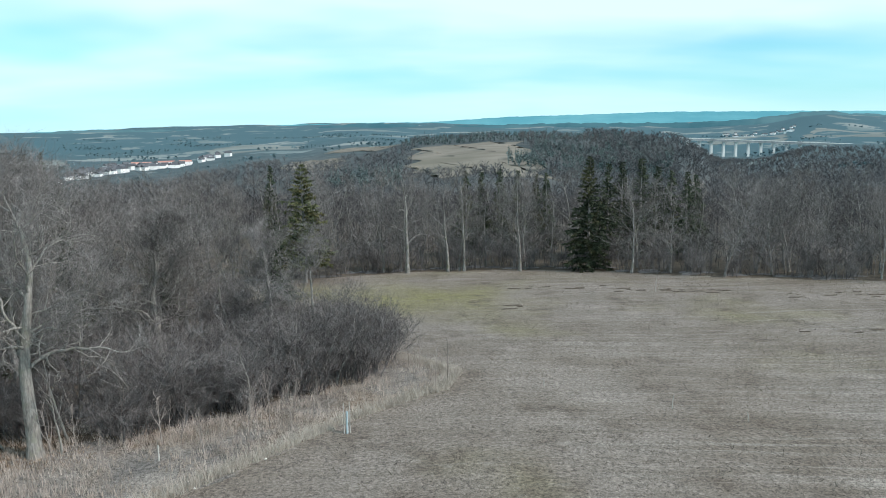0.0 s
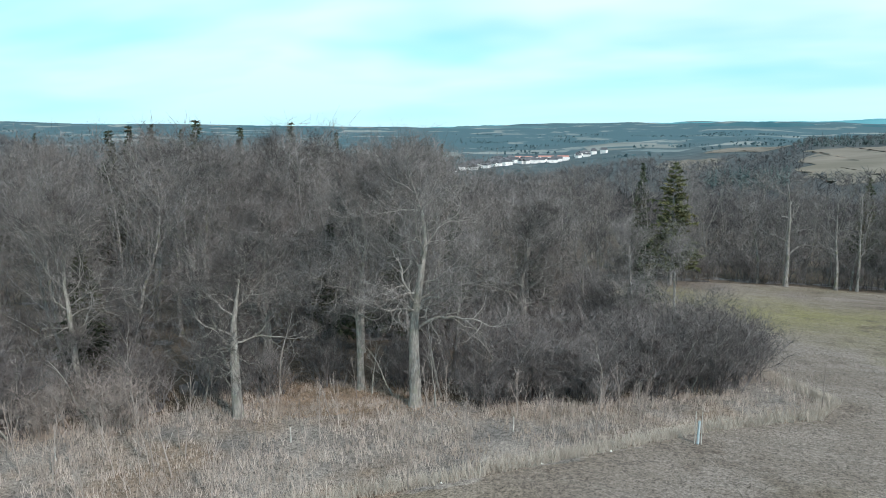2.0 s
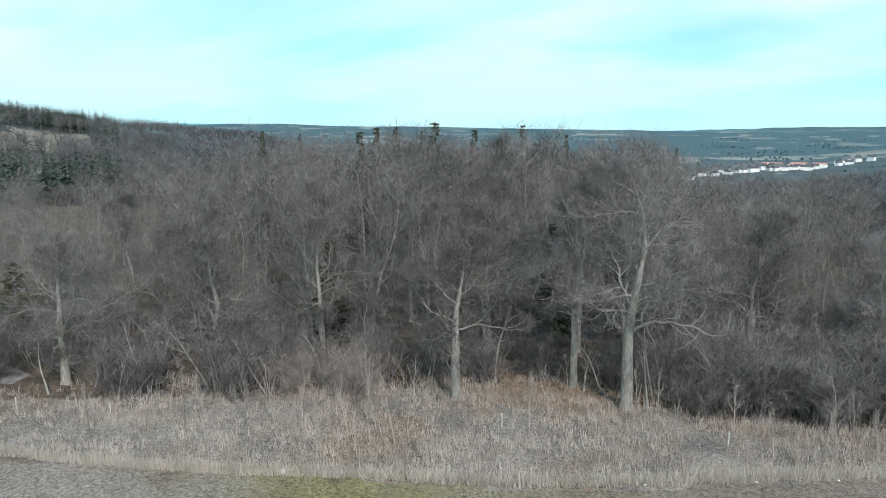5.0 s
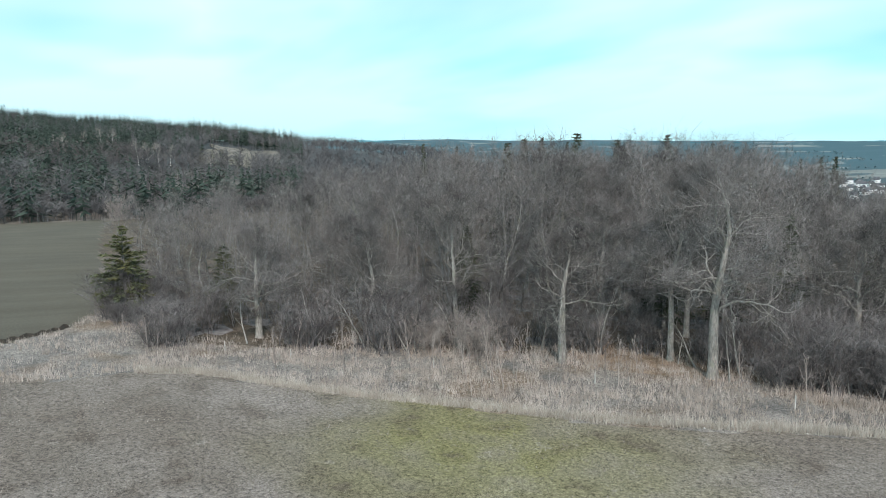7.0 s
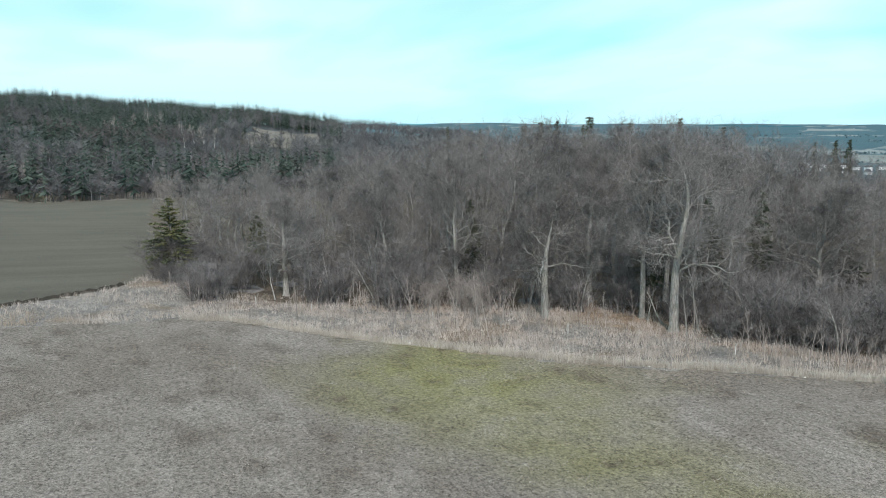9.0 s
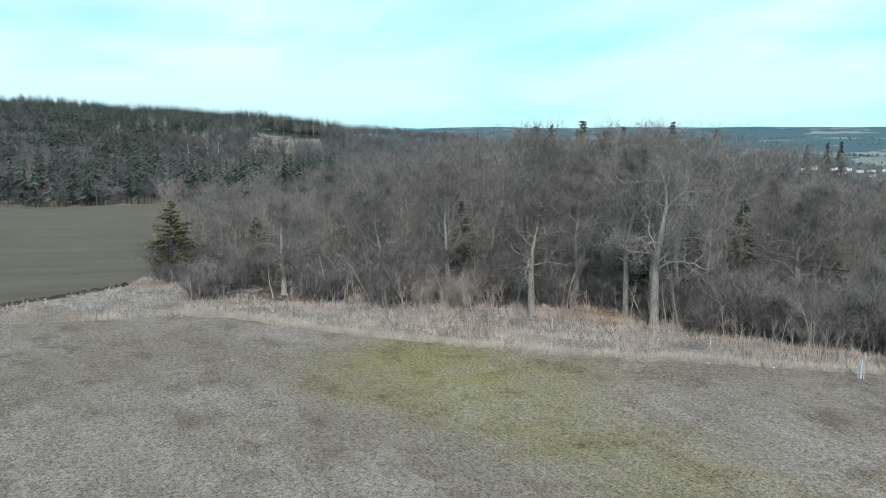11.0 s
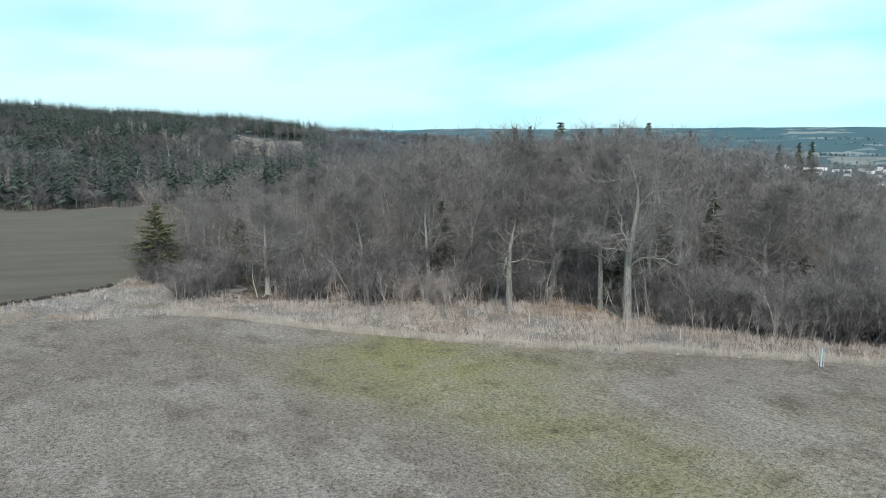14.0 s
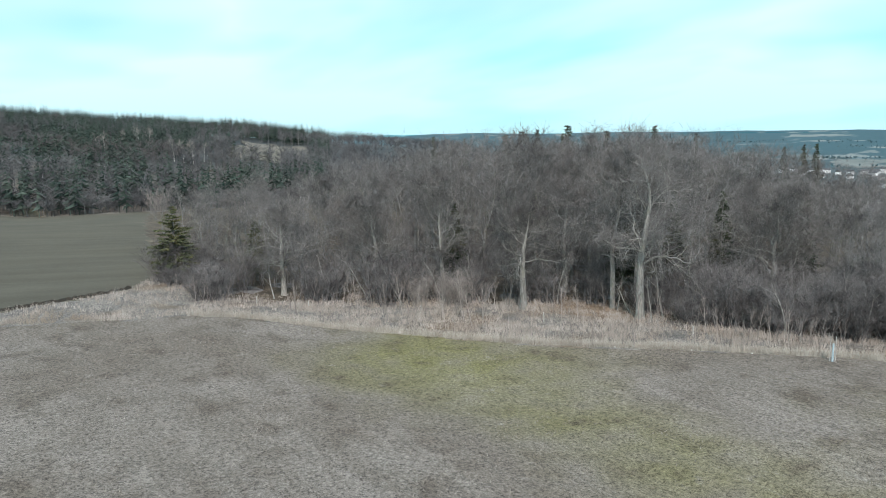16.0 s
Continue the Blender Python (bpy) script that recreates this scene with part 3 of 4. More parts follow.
def draped(name, poly, mat, label, lift=0.6, n=14):
    """A field of four corners, given as (yaw, range), laid over the land."""
    (a, b, c, d) = [at_yaw(*q) for q in poly]
    s = Soup()
    for i in range(n + 1):
        for j in range(n + 1):
            u, v = i / n, j / n
            x = (a[0] * (1 - u) + b[0] * u) * (1 - v) + (d[0] * (1 - u) + c[0] * u) * v
            y = (a[1] * (1 - u) + b[1] * u) * (1 - v) + (d[1] * (1 - u) + c[1] * u) * v
            x, y = x + 9 * math.sin(j * 1.3 + i), y + 9 * math.sin(i * 1.1 + j * 0.7)
            s.v.append(Vector((x, y, float(land(x, y)) + lift)))
    s.f = [(i * (n + 1) + j, (i + 1) * (n + 1) + j, (i + 1) * (n + 1) + j + 1, i * (n + 1) + j + 1) for i in range(n) for j in range(n)]
    return tagged(new(name, s.mesh(name, mat, True)), label, "field", "fields in the distance", "structure")


HILL_FIELDS = [((2.5, 640), (-8.8, 560), (-6.0, 850), (1.8, 850)), ((12.5, 820), (8.0, 760), (7.5, 960), (11.0, 980)), ((17.6, 1850), (11.5, 1750), (10.2, 2150), (17.2, 2150)),
               ((9.0, 1150), (3.0, 1050), (4.0, 1300), (8.0, 1350)), ((-20, 2450), (-25, 2400), (-25, 2650), (-20, 2650)), ((-26, 2500), (-31, 2450), (-31, 2800), (-27, 2800)),
               ((41, 1900), (36, 1850), (36, 2250), (40, 2250)), ((33, 1700), (27, 1700), (27, 1900), (33, 1900)), ((78.3, 400), (71.8, 405), (71.2, 540), (76.3, 545))]
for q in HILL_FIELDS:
    draped("hill_field", q, M_MEADOWFAR if q[0][1] < 1500 else M_HAZEFIELD, "pale winter pasture on a far hillside, haze-greyed farther off")


# ---- skyline ----
def ridge(name, r, yaws, elevs, mat, label, rough):
    s = Soup()
    n = 600
    for i in range(n + 1):
        yaw = yaws[0] + (yaws[-1] - yaws[0]) * i / n
        e = float(np.interp(yaw, yaws, elevs)) + rough * (0.6 * math.sin(yaw * 3.1) + 0.4 * math.sin(yaw * 9.7 + 2) + 0.3 * math.sin(yaw * 23 + 1))
        for k, (rr, ee) in enumerate(((r - 500, -2.2), (r, e), (r + 60, e - 0.3))):
            x, y = at_yaw(yaw, rr)
            s.v.append(Vector((x, y, 17.6 + rr * math.tan(radians(ee)))))
    for i in range(n):
        for k in range(2):
            a = i * 3 + k
            s.f.append((a, a + 3, a + 4, a + 1))
    return tagged(new(name, s.mesh(name, mat, True)), label, "hills", kind="structure")


# two ridges whose base colour carries the haze, stronger on the farther
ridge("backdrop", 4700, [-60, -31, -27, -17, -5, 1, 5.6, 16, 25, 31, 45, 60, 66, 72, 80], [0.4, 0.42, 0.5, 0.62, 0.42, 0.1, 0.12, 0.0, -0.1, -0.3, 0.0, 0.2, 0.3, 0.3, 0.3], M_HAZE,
      "wooded skyline far off, blue-green haze painted in", 0.02)
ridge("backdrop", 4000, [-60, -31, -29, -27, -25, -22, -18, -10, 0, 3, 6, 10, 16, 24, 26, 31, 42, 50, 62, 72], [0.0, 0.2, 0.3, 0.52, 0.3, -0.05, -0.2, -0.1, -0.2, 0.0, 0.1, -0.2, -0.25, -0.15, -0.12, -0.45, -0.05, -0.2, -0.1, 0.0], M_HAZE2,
      "dark wooded ridge before the skyline, teal haze in its colour", 0.05)


# ---- far woods ----
def far_woods(name, spots, mat, label, tall, blades, width, cone):
    s = Soup()
    heights = land([q[0] for q in spots], [q[1] for q in spots])
    for (x, y, h), z in zip(spots, heights.tolist()):
        h = h * random.uniform(0.75, 1.15)
        top = Vector((x, y, z + h))
        if cone:
            rad = h * random.uniform(0.20, 0.32)
            for j in range(blades):
                f = (j + random.random()) / blades
                a = random.uniform(0, 6.28)
                q = Vector((x, y, z + h * (0.12 + 0.86 * f)))
                d = Vector((math.cos(a), math.sin(a), -0.35)) * (rad * (1.05 - f) + 0.15)
                s.sliver(q + UP * h * 0.05, d, width * (1.2 - f))
            s.sliver(Vector((x, y, z)), Vector((0, 0, h * 0.96)), width * 0.3)
        else:
            rad = h * random.uniform(0.22, 0.34)
            s.sliver(Vector((x, y, z - 0.5)), Vector((random.uniform(-1, 1), random.uniform(-1, 1), h)), h * 0.03)
            for j in range(blades):
                a, g = random.uniform(0, 6.28), random.random()
                q = Vector((x, y, z + h * (0.3 + 0.45 * g)))
                d = Vector((math.cos(a) * rad, math.sin(a) * rad, h * random.uniform(0.08, 0.42) * (1.1 - g * 0.5)))
                s.sliver(q, d, width)
                s.sliver(q + d * 0.55, (d + rand_dir() * rad * 0.8) * 0.6, width * 0.8)
    return tagged(new(name, s.mesh(name, mat)), label, "woodland", kind="stuff")


def scatter(n, yaw0, yaw1, r0, r1, keep=None):
    res = []
    for _ in range(n):
        yaw, r = random.uniform(yaw0, yaw1), math.sqrt(random.uniform(r0 * r0, r1 * r1))
        x, y = at_yaw(yaw, r)
        if keep is None or keep(x, y, yaw, r):
            res.append((x, y))
    return res


def mark(x, y, size):
    return float(wavy(np.array(x), np.array(y), size, 2.0))


def within(x, y, poly):
    """Whether one point lies in a polygon."""
    res = False
    x0, y0 = poly[-1]
    for x1, y1 in poly:
        if (y0 > y) != (y1 > y) and x < (x1 - x0) * (y - y0) / (y1 - y0) + x0:
            res = not res
        x0, y0 = x1, y1
    return res


FIELD_POLYS = [[at_yaw(*c) for c in q] for q in HILL_FIELDS]
in_wood = lambda x, y: within(x, y, WOOD)
on_field = lambda yaw, r: any(within(*at_yaw(yaw, r), q) for q in FIELD_POLYS)

spots = [(x, y, 13) for x, y in scatter(2600, -36, 66, 150, 330, lambda x, y, a, r: in_wood(x, y))]
far_woods("woodland", spots, M_FARBARE, "bare grey-brown woodland falling away into the valley", 13, 22, 0.16, False)
spots = [(x, y, 13) for x, y in scatter(5200, -36, 66, 330, 900, lambda x, y, a, r: not on_field(a, r))]
far_woods("woodland", spots, M_HAZEGREY, "bare woodland on the valley slopes, greyed by painted haze", 13, 9, 0.55, False)
spots = [(x, y, 7 * min(1.0, 0.25 + (math.degrees(math.atan2(-x, y)) + 18.5) / 5)) for x, y in scatter(1100, -18.5, 3, 860, 1060, lambda x, y, a, r: not on_field(a, r) and mark(x, y, 60) > -0.45)]
spots += [(x, y, 9) for x, y in scatter(1500, -17.5, -7, 600, 860, lambda x, y, a, r: not on_field(a, r) and mark(x, y, 50) > -0.3)]
spots += [(x, y, 13) for x, y in scatter(240, 3, 9, 480, 640, lambda x, y, a, r: mark(x, y, 30) > -0.2)]
spots += [(x, y, 12) for x, y in scatter(60, -8, -5, 640, 700, None)]
far_woods("conifer_woodland", spots, M_FARCON, "dark conifer wood on the round hill", 13, 16, 1.6, True)
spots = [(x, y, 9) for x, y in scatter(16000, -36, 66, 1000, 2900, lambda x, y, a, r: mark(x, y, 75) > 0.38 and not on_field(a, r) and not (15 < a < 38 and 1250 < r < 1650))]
far_woods("distant_woodland", spots, M_HAZEWOOD, "woodland spread over the far hills, blue-grey haze in its colour", 9, 2, 7.0, False)
spots = [(x, y, 12) for x, y in scatter(4200, -38, -11, 330, 1500, lambda x, y, a, r: not on_field(a, r))]
far_woods("valley_woodland", spots, M_HAZEGREY, "bare haze-greyed woodland filling the valley before the viaduct", 12, 8, 0.8, False)
spots = [(x, y, 5.5) for x, y in scatter(900, -38, 14, 88, 150, lambda x, y, a, r: in_wood(x, y) and in_wood(x, y - 2.5))]
far_woods("understory", spots, M_TWIG, "bare brown understory below the far edge's trees", 5, 26, 0.07, False)
# wooded hillside behind the ploughed field
spots = [(x, y, 13) for x, y in scatter(2300, 66, 100, 228, 700, lambda x, y, a, r: not within(x, y, ARABLE) and not on_field(a, r) and mark(x, y, 45) < 0.35 and math.hypot(x + 220, y - 23) > 9)]
spots += [(x, y, 6) for x, y in scatter(800, 70, 98, 228, 275, lambda x, y, a, r: not within(x, y, ARABLE) and math.hypot(x + 220, y - 23) > 9)]
far_woods("hillside_woodland", spots, M_HILLBARE, "bare grey woodland on the hillside behind the field", 13, 24, 0.20, False)
spots = [(x, y, 15) for x, y in scatter(4600, 70, 100, 228, 720, lambda x, y, a, r: not within(x, y, ARABLE) and not on_field(a, r) and (mark(x, y, 45) > 0.2 or (a > 84.5 and mark(x, y, 30) > 0.0) or (r > 480 and a > 80) or (r > 560 and a > 72)))]
far_woods("hillside_conifers", spots, M_HILLPINE, "dark pines and spruces along the hill's crest", 15, 26, 1.1, True)

# ---- trees that stand singly ----
GROVE = "bare trees of the grove"
random.seed(11)
top_keys = [-40, 5, 10, 18, 26, 29.5, 48, 55, 62, 70, 90]
top_vals = [12.0, 12.0, 12.4, 12.8, 13.4, 18.4, 20.2, 19.6, 17.2, 14.2, 10.4]


def top_at(x, y):
    return float(np.interp(math.degrees(math.atan2(-x, y)), top_keys, top_vals))


oaks = [oak_tree(16.8, 0.385, 0.37, 6.0, 15, ((0.345, 20, 40, 6.6), (0.44, 30, 48, 5.0), (0.46, 196, 26, 5.4), (0.36, 150, 44, 4.2))),
        oak_tree(11.2, 0.34, 0.43, 4.4, 14, ((0.42, 215, 48, 4.6), (0.34, 200, 20, 2.6))),
        oak_tree(15.5, 0.27, 0.36, 5.2, 16, ((0.42, 250, 30, 4.8),), 1.2),
        oak_tree(12.0, 0.36, 0.33, 5.6, 16, ((0.36, 10, 12, 5.0), (0.38, 190, 10, 4.6)), 2.1)]
OAKS = [(-20.6, 35.0, 0, 1.0, 0), (-28.2, 28.5, 1, 1.0, 0), (-25.2, 36.1, 2, 1.0, 40), (-37.8, 25.6, 2, 0.86, 160), (-47.6, 12.6, 3, 0.92, 0), (-20.8, 52.0, 3, 1.1, 200),
        (-22.2, 56.5, 2, 0.86, 80), (-34.5, 38.0, 3, 1.15, 300), (-53.0, 21.5, 3, 0.9, 190), (-43.5, 21.0, 3, 0.95, 70), (-30.6, 44.0, 2, 1.0, 250)]
for x, y, k, s, turn in OAKS:
    thing("oak_tree", oaks[k], standing(x, y, s, s, turn), "old bare oak with pale grey trunk and crooked limbs", "tree", "oaks at the wood's edge")

kinds = [bare_tree(15, random.uniform(0.13, 0.2), TALL, M_BARK, M_TWIG, random.uniform(0, 0.06), random.uniform(0, 6)) for _ in range(3)]
kinds += [oak_tree(15, random.uniform(0.15, 0.22), b, w, 13, (), random.uniform(0, 6), ROUND, M_BARK, False) for b, w in ((0.28, 4.4), (0.34, 3.8), (0.24, 4.8), (0.4, 3.6), (0.3, 4.2))]
kinds_far = [bare_tree(15, random.uniform(0.12, 0.18), TALL_FAR, M_BARK, M_TWIG, random.uniform(0, 0.06), random.uniform(0, 6)) for _ in range(6)]


def spaced(n, region, gap, taken, tries=30000):
    res = []
    for _ in range(tries):
        x, y = region()
        if in_wood(x, y) and all((x - a) ** 2 + (y - b) ** 2 > gap * gap for a, b in taken):
            taken.append((x, y))
            res.append((x, y))
            if len(res) >= n:
                break
    return res


taken = [(o[0], o[1]) for o in OAKS] + [(-17.5, 47.5), (-15.0, 44.0), (-16.0, 50.5), (-45.5, 10.2), (-44.0, 12.5), (-47.0, 9.2)] + [at_yaw(-11.5 + a, r) for a in (-1.6, 0, 1.6) for r in (101, 105, 109)] + [at_yaw(10.7 + a, r) for a in (-1.2, 0, 1.2) for r in (82, 86, 90, 94, 98, 102)]
grove = spaced(70, lambda: (random.uniform(-75, -4), random.uniform(4, 62)), 3.6, taken)
taken += [at_yaw(a, r) for a in (-13, -15.3, -17.3, -19) for r in (116, 120, 124, 128)]
grove += spaced(190, lambda: (random.uniform(-125, 0), random.uniform(10, 135)), 5.0, taken)
grove = [q for q in grove if in_wood(q[0] + 3.0, q[1] - 3.0)]
edge = spaced(75, lambda: (random.uniform(-25, 75), random.uniform(70, 122)), 3.4, taken)
for x, y in grove + edge:
    z = float(land(x, y))
    h = min(max((top_at(x, y) - z) * random.uniform(0.84, 1.02), 6.5), 19.8)
    kit = random.choice(kinds if math.hypot(x + 5, y) < 68 else kinds_far)
    thing("bare_tree", kit, standing(x, y, h / 15, max(h / 15, 0.8) * random.uniform(0.95, 1.25)),
          "slender bare deciduous tree with grey trunk and fine twigs", "tree", GROVE)

# conifers
spruces = [conifer(14, 2.7, 30, 0.04, M_NEEDLE, 0.25, 0.25, 1.2, 0.75), conifer(14, 2.5, 40, 0.10, M_NEEDLE, 0.3, 0.30, 0.5, 1.0), conifer(14, 2.4, 20, 0.06, M_NEEDLE, 0.3, 0.3, 0.22)]
pines = [conifer(14, 2.9, 24, 0.16, M_PINE, 0.2, 0.3, 1.3)]


def spruce_at(yaw, r, elev, kit, wide, label, base=None):
    x, y = at_yaw(yaw, r)
    h = 17.75 + r * math.tan(radians(elev)) - float(land(x, y))
    return thing("spruce_tree", kit, standing(x, y, h / 14, wide), label, "tree", "conifers among bare trees")


spruce_at(-11.5, 106.5, -2.55, spruces[0], 1.35, "broad dark green spruce at the meadow's edge")
for yaw, r, e, wd in ((-15.3, 124, -2.75, 1.25), (-12.9, 122, -3.1, 1.0), (-13.9, 130, -3.0, 1.1), (-16.5, 126, -3.3, 1.1), (-17.5, 128, -3.6, 1.0), (-18.6, 125, -3.7, 0.9), (-19.2, 130, -3.9, 0.9),
                      (-2.0, 128, -3.6, 0.9), (-3.2, 130, -3.7, 0.9), (-4.6, 128, -3.5, 0.9), (-6.0, 130, -3.6, 0.9), (-8.2, 135, -3.8, 0.8), (-7.4, 133, -3.9, 0.8)):
    spruce_at(yaw, r, e, spruces[1], wd * 1.55, "dark green spruce standing among bare trees")
for yaw, r, e, wd in ((46.7, 99.5, 0.35, 1.35), (39.9, 118, 0.15, 1.2), (49.8, 104, 0.05, 1.0), (51.3, 106, -0.05, 1.1), (43.6, 108, -0.2, 1.0), (52.6, 100, -0.35, 1.1), (60.0, 120, -0.3, 0.7), (57.2, 125, -0.5, 0.6),
                      (30.7, 143, -1.75, 0.8), (29.4, 146, -1.6, 0.9), (28.4, 144, -1.55, 0.9), (36.5, 120, -0.6, 0.7), (47.8, 112, -0.3, 0.7), (13.0, 112, -2.9, 0.8)):
    spruce_at(yaw, r, e, spruces[1], wd * 1.45, "dark spruce top rising above the bare grove")
thing("pine_tree", pines[0], standing(*at_yaw(10.7, 99), 15.8 / 14, 1.5), "olive-green conifer with dense drooping boughs at meadow's corner", "tree", "conifers among bare trees")
thing("pine_tree", pines[0], standing(-59.8, 4.2, 8.2 / 14, 1.1), "small olive-green spruce at the ploughed field's corner", "tree", "conifers among bare trees")
thing("pine_tree", pines[0], standing(-57.5, 12.5, 6.6 / 14, 0.75), "olive-green young pine among bare shrubs", "tree", "conifers among bare trees")
for x, y, h in ((-26.5, 51.5, 10.5), (-24.0, 60.5, 11), (-14.0, 63.0, 9.5), (-31.0, 49.5, 10.5), (-34.0, 45.0, 9.5), (-43.0, 30.0, 8.5)):
    thing("spruce_tree", spruces[1], standing(x, y, h / 14, 0.95), "dark young spruce in the shade of bare trees", "tree", "conifers among bare trees")
# the hillside's own spruces and birches
for yaw, r, e in ((80.9, 330, -0.35), (77.6, 350, 0.0), (76.8, 345, -0.2), (78.4, 352, -0.35), (75.0, 340, -0.5), (79.4, 345, -0.6), (73.6, 350, -0.9), (83.6, 290, -2.0), (84.4, 288, -1.7), (85.5, 282, -2.3), (74.2, 350, -0.6),
                  (70.4, 560, 0.75), (72.4, 560, 1.2), (72.9, 560, 1.0), (73.4, 565, 1.2), (71.9, 565, 1.0), (76.1, 345, -0.1), (82.2, 280, -2.1), (86.5, 279, -1.9), (87.8, 280, -1.5), (71.8, 340, -1.3), (75.8, 350, -0.4)):
    x, y = at_yaw(yaw, r)
    h = max(17.3 + r * math.tan(radians(e)) - float(land(x, y)), 6)
    thing("spruce_tree", spruces[2], standing(x, y, h / 14, h / 13), "dark spruce on the far hillside", "tree", "conifers on the hillside")
birch = bare_tree(15, 0.26, TALL_FAR, M_BIRCH, M_PALE)
for yaw, r, h in ((77.0, 338, 12), (83.7, 420, 17), (84.3, 425, 17), (80.6, 380, 14), (81.3, 382, 14), (82.0, 384, 14), (86.8, 400, 15), (87.3, 402, 14), (92, 290, 13), (90.4, 285, 11), (79.8, 390, 12), (85.6, 440, 14)):
    thing("birch_tree", birch, standing(*at_yaw(yaw, r), h / 15, h / 15), "pale white-stemmed birch on the far hillside", "tree", "birches on the hillside")
for yaw, r, h in ((-18.6, 165, 17), (-18.9, 168, 15), (-19.4, 172, 16), (-25, 170, 12)):
    thing("birch_tree", birch, standing(*at_yaw(yaw, r), h / 15, h / 18), "pale-stemmed birch in the valley wood", "tree", "birches in the wood")
ash = bare_tree(15, 0.34, [dict(OAK[0], kids=8, **{"from": 0.3}), dict(OAK[1], angle=(15, 35), up=0.8, kids=7), dict(OAK[2], kids=4), OAK[3]], M_BARK, M_TWIG)
for yaw, r, h, wd in ((2.7, 104.5, 16, 0.9), (-6.2, 105, 15, 0.7), (-0.5, 105, 13.5, 0.7), (13.6, 99, 10, 0.7), (-1.8, 106, 16, 0.6)):
    thing("edge_tree", ash, standing(*at_yaw(yaw, r), h / 15, wd), "tall bare forked tree at the meadow's far edge", "tree", "trees along the far edge")

# ---- shrubs ----
random.seed(23)
bushes = [shrub(5.0, 3.4, 34, M_SHRUB, M_SHRUB), shrub(4.0, 2.6, 24, M_SHRUB, M_SHRUB)]
pale = [shrub(4.2, 2.8, 30, M_PALE, M_PALE)]
thick = [shrub(5.0, 3.4, 64, M_SHRUB, M_SHRUB)]
low = [shrub(4.0, 2.8, 10, M_SHRUB, M_SHRUB) for _ in range(2)]
for x, y, h, wd, k in ((-6.19, 48.45, 1.42, 1.4, 0), (-8.91, 46.09, 1.25, 1.25, 0), (-12.21, 41.95, 1.0, 1.05, 0), (-8.12, 52.97, 1.3, 1.3, 0), (-15.22, 40.82, 0.9, 1.0, 0), (-5.08, 52.55, 1.2, 1.1, 0), (-11.27, 48.92, 1.2, 1.3, 0),
                       (-17.29, 38, 0.8, 0.9, 0), (-22.37, 38.19, 0.85, 0.9, 0), (-47.9, 5.4, 0.95, 1.0, 0), (-58.6, 2.9, 0.65, 0.8, 1), (-56.0, 3.6, 0.7, 0.8, 1), (-50.5, 6.4, 0.95, 1.0, 1), (-54.5, 6, 1.0, 1.1, 1), (-59.5, 5.2, 0.9, 1.0, 1), (-33.33, 24.52, 0.95, 1.1, 2), (-35.94, 22.8, 0.9, 1.0, 2), (-29.61, 32.35, 0.9, 1.0, 1),
                       (-34.13, 26.93, 1.1, 1.1, 1), (-43.14, 14.58, 0.8, 0.9, 1), (-44.55, 16.41, 0.9, 1.0, 1), (-38.97, 20.17, 0.9, 1.0, 1), (-17.57, 39.13, 0.8, 0.9, 1), (-24.06, 39.32, 0.9, 1.0, 1), (-63, 8, 1.0, 1.2, 1),
                       (-27.73, 35.93, 1.0, 1.1, 1), (-14.49, 60.43, 1.0, 1.1, 1), (-20.42, 70.72, 1.0, 1.1, 1), (-25, 82, 1.0, 1.1, 1), (-31.21, 31.04, 0.8, 0.8, 1), (-40.03, 23.15, 1.1, 1.1, 1), (-46.91, 18.27, 1.0, 1.1, 1)):
    kit = (bushes + pale)[k] if k else thick[0]
    pink = k == 2
    thing("shrub", kit, standing(x, y, h, wd), "pale pinkish bare shrub at the wood's edge" if pink else "dense bare brown shrub at the wood's edge", "bush", "shrubs along the wood's edge")
willow = shrub(9.5, 5.2, 46, M_PALE, M_PALE)
thing("willow_tree", willow, standing(-220.5, 23.2, 1.0, 1.0), "round pale-twigged willow beyond the ploughed field", "tree")
# undergrowth inside the wood and along the far edge
under = spaced(115, lambda: (random.uniform(-80, -5), random.uniform(6, 70)), 2.4, [])
under += [(x + random.uniform(-1, 1), y + random.uniform(1.0, 4.5)) for x, y in ((p[0] + (q[0] - p[0]) * f / 6, p[1] + (q[1] - p[1]) * f / 6) for p, q in zip(FAR_EDGE[:8], FAR_EDGE[1:9]) for f in range(6))]
for (x0, y0), (x1, y1) in zip(WOOD_EDGE[:-3], WOOD_EDGE[1:-2]):
    for i in range(int(math.hypot(x1 - x0, y1 - y0) / 1.9)):
        f = random.random()
        under.append((x0 + (x1 - x0) * f - random.uniform(0.3, 3.5), y0 + (y1 - y0) * f + random.uniform(0.3, 3.5)))
under = [q for q in under if math.hypot(q[0] + 25.5, q[1] - 33.5) > 6.0 and math.hypot(q[0] + 45.5, q[1] - 10.5) > 4.0]
for x, y in under:
    s = random.uniform(0.7, 1.6)
    thing("shrub", low[random.random() < 0.5], standing(x, y, s, s * random.uniform(0.9, 1.3)), "bare brown undergrowth shrub below the trees", "bush", "undergrowth in the wood")

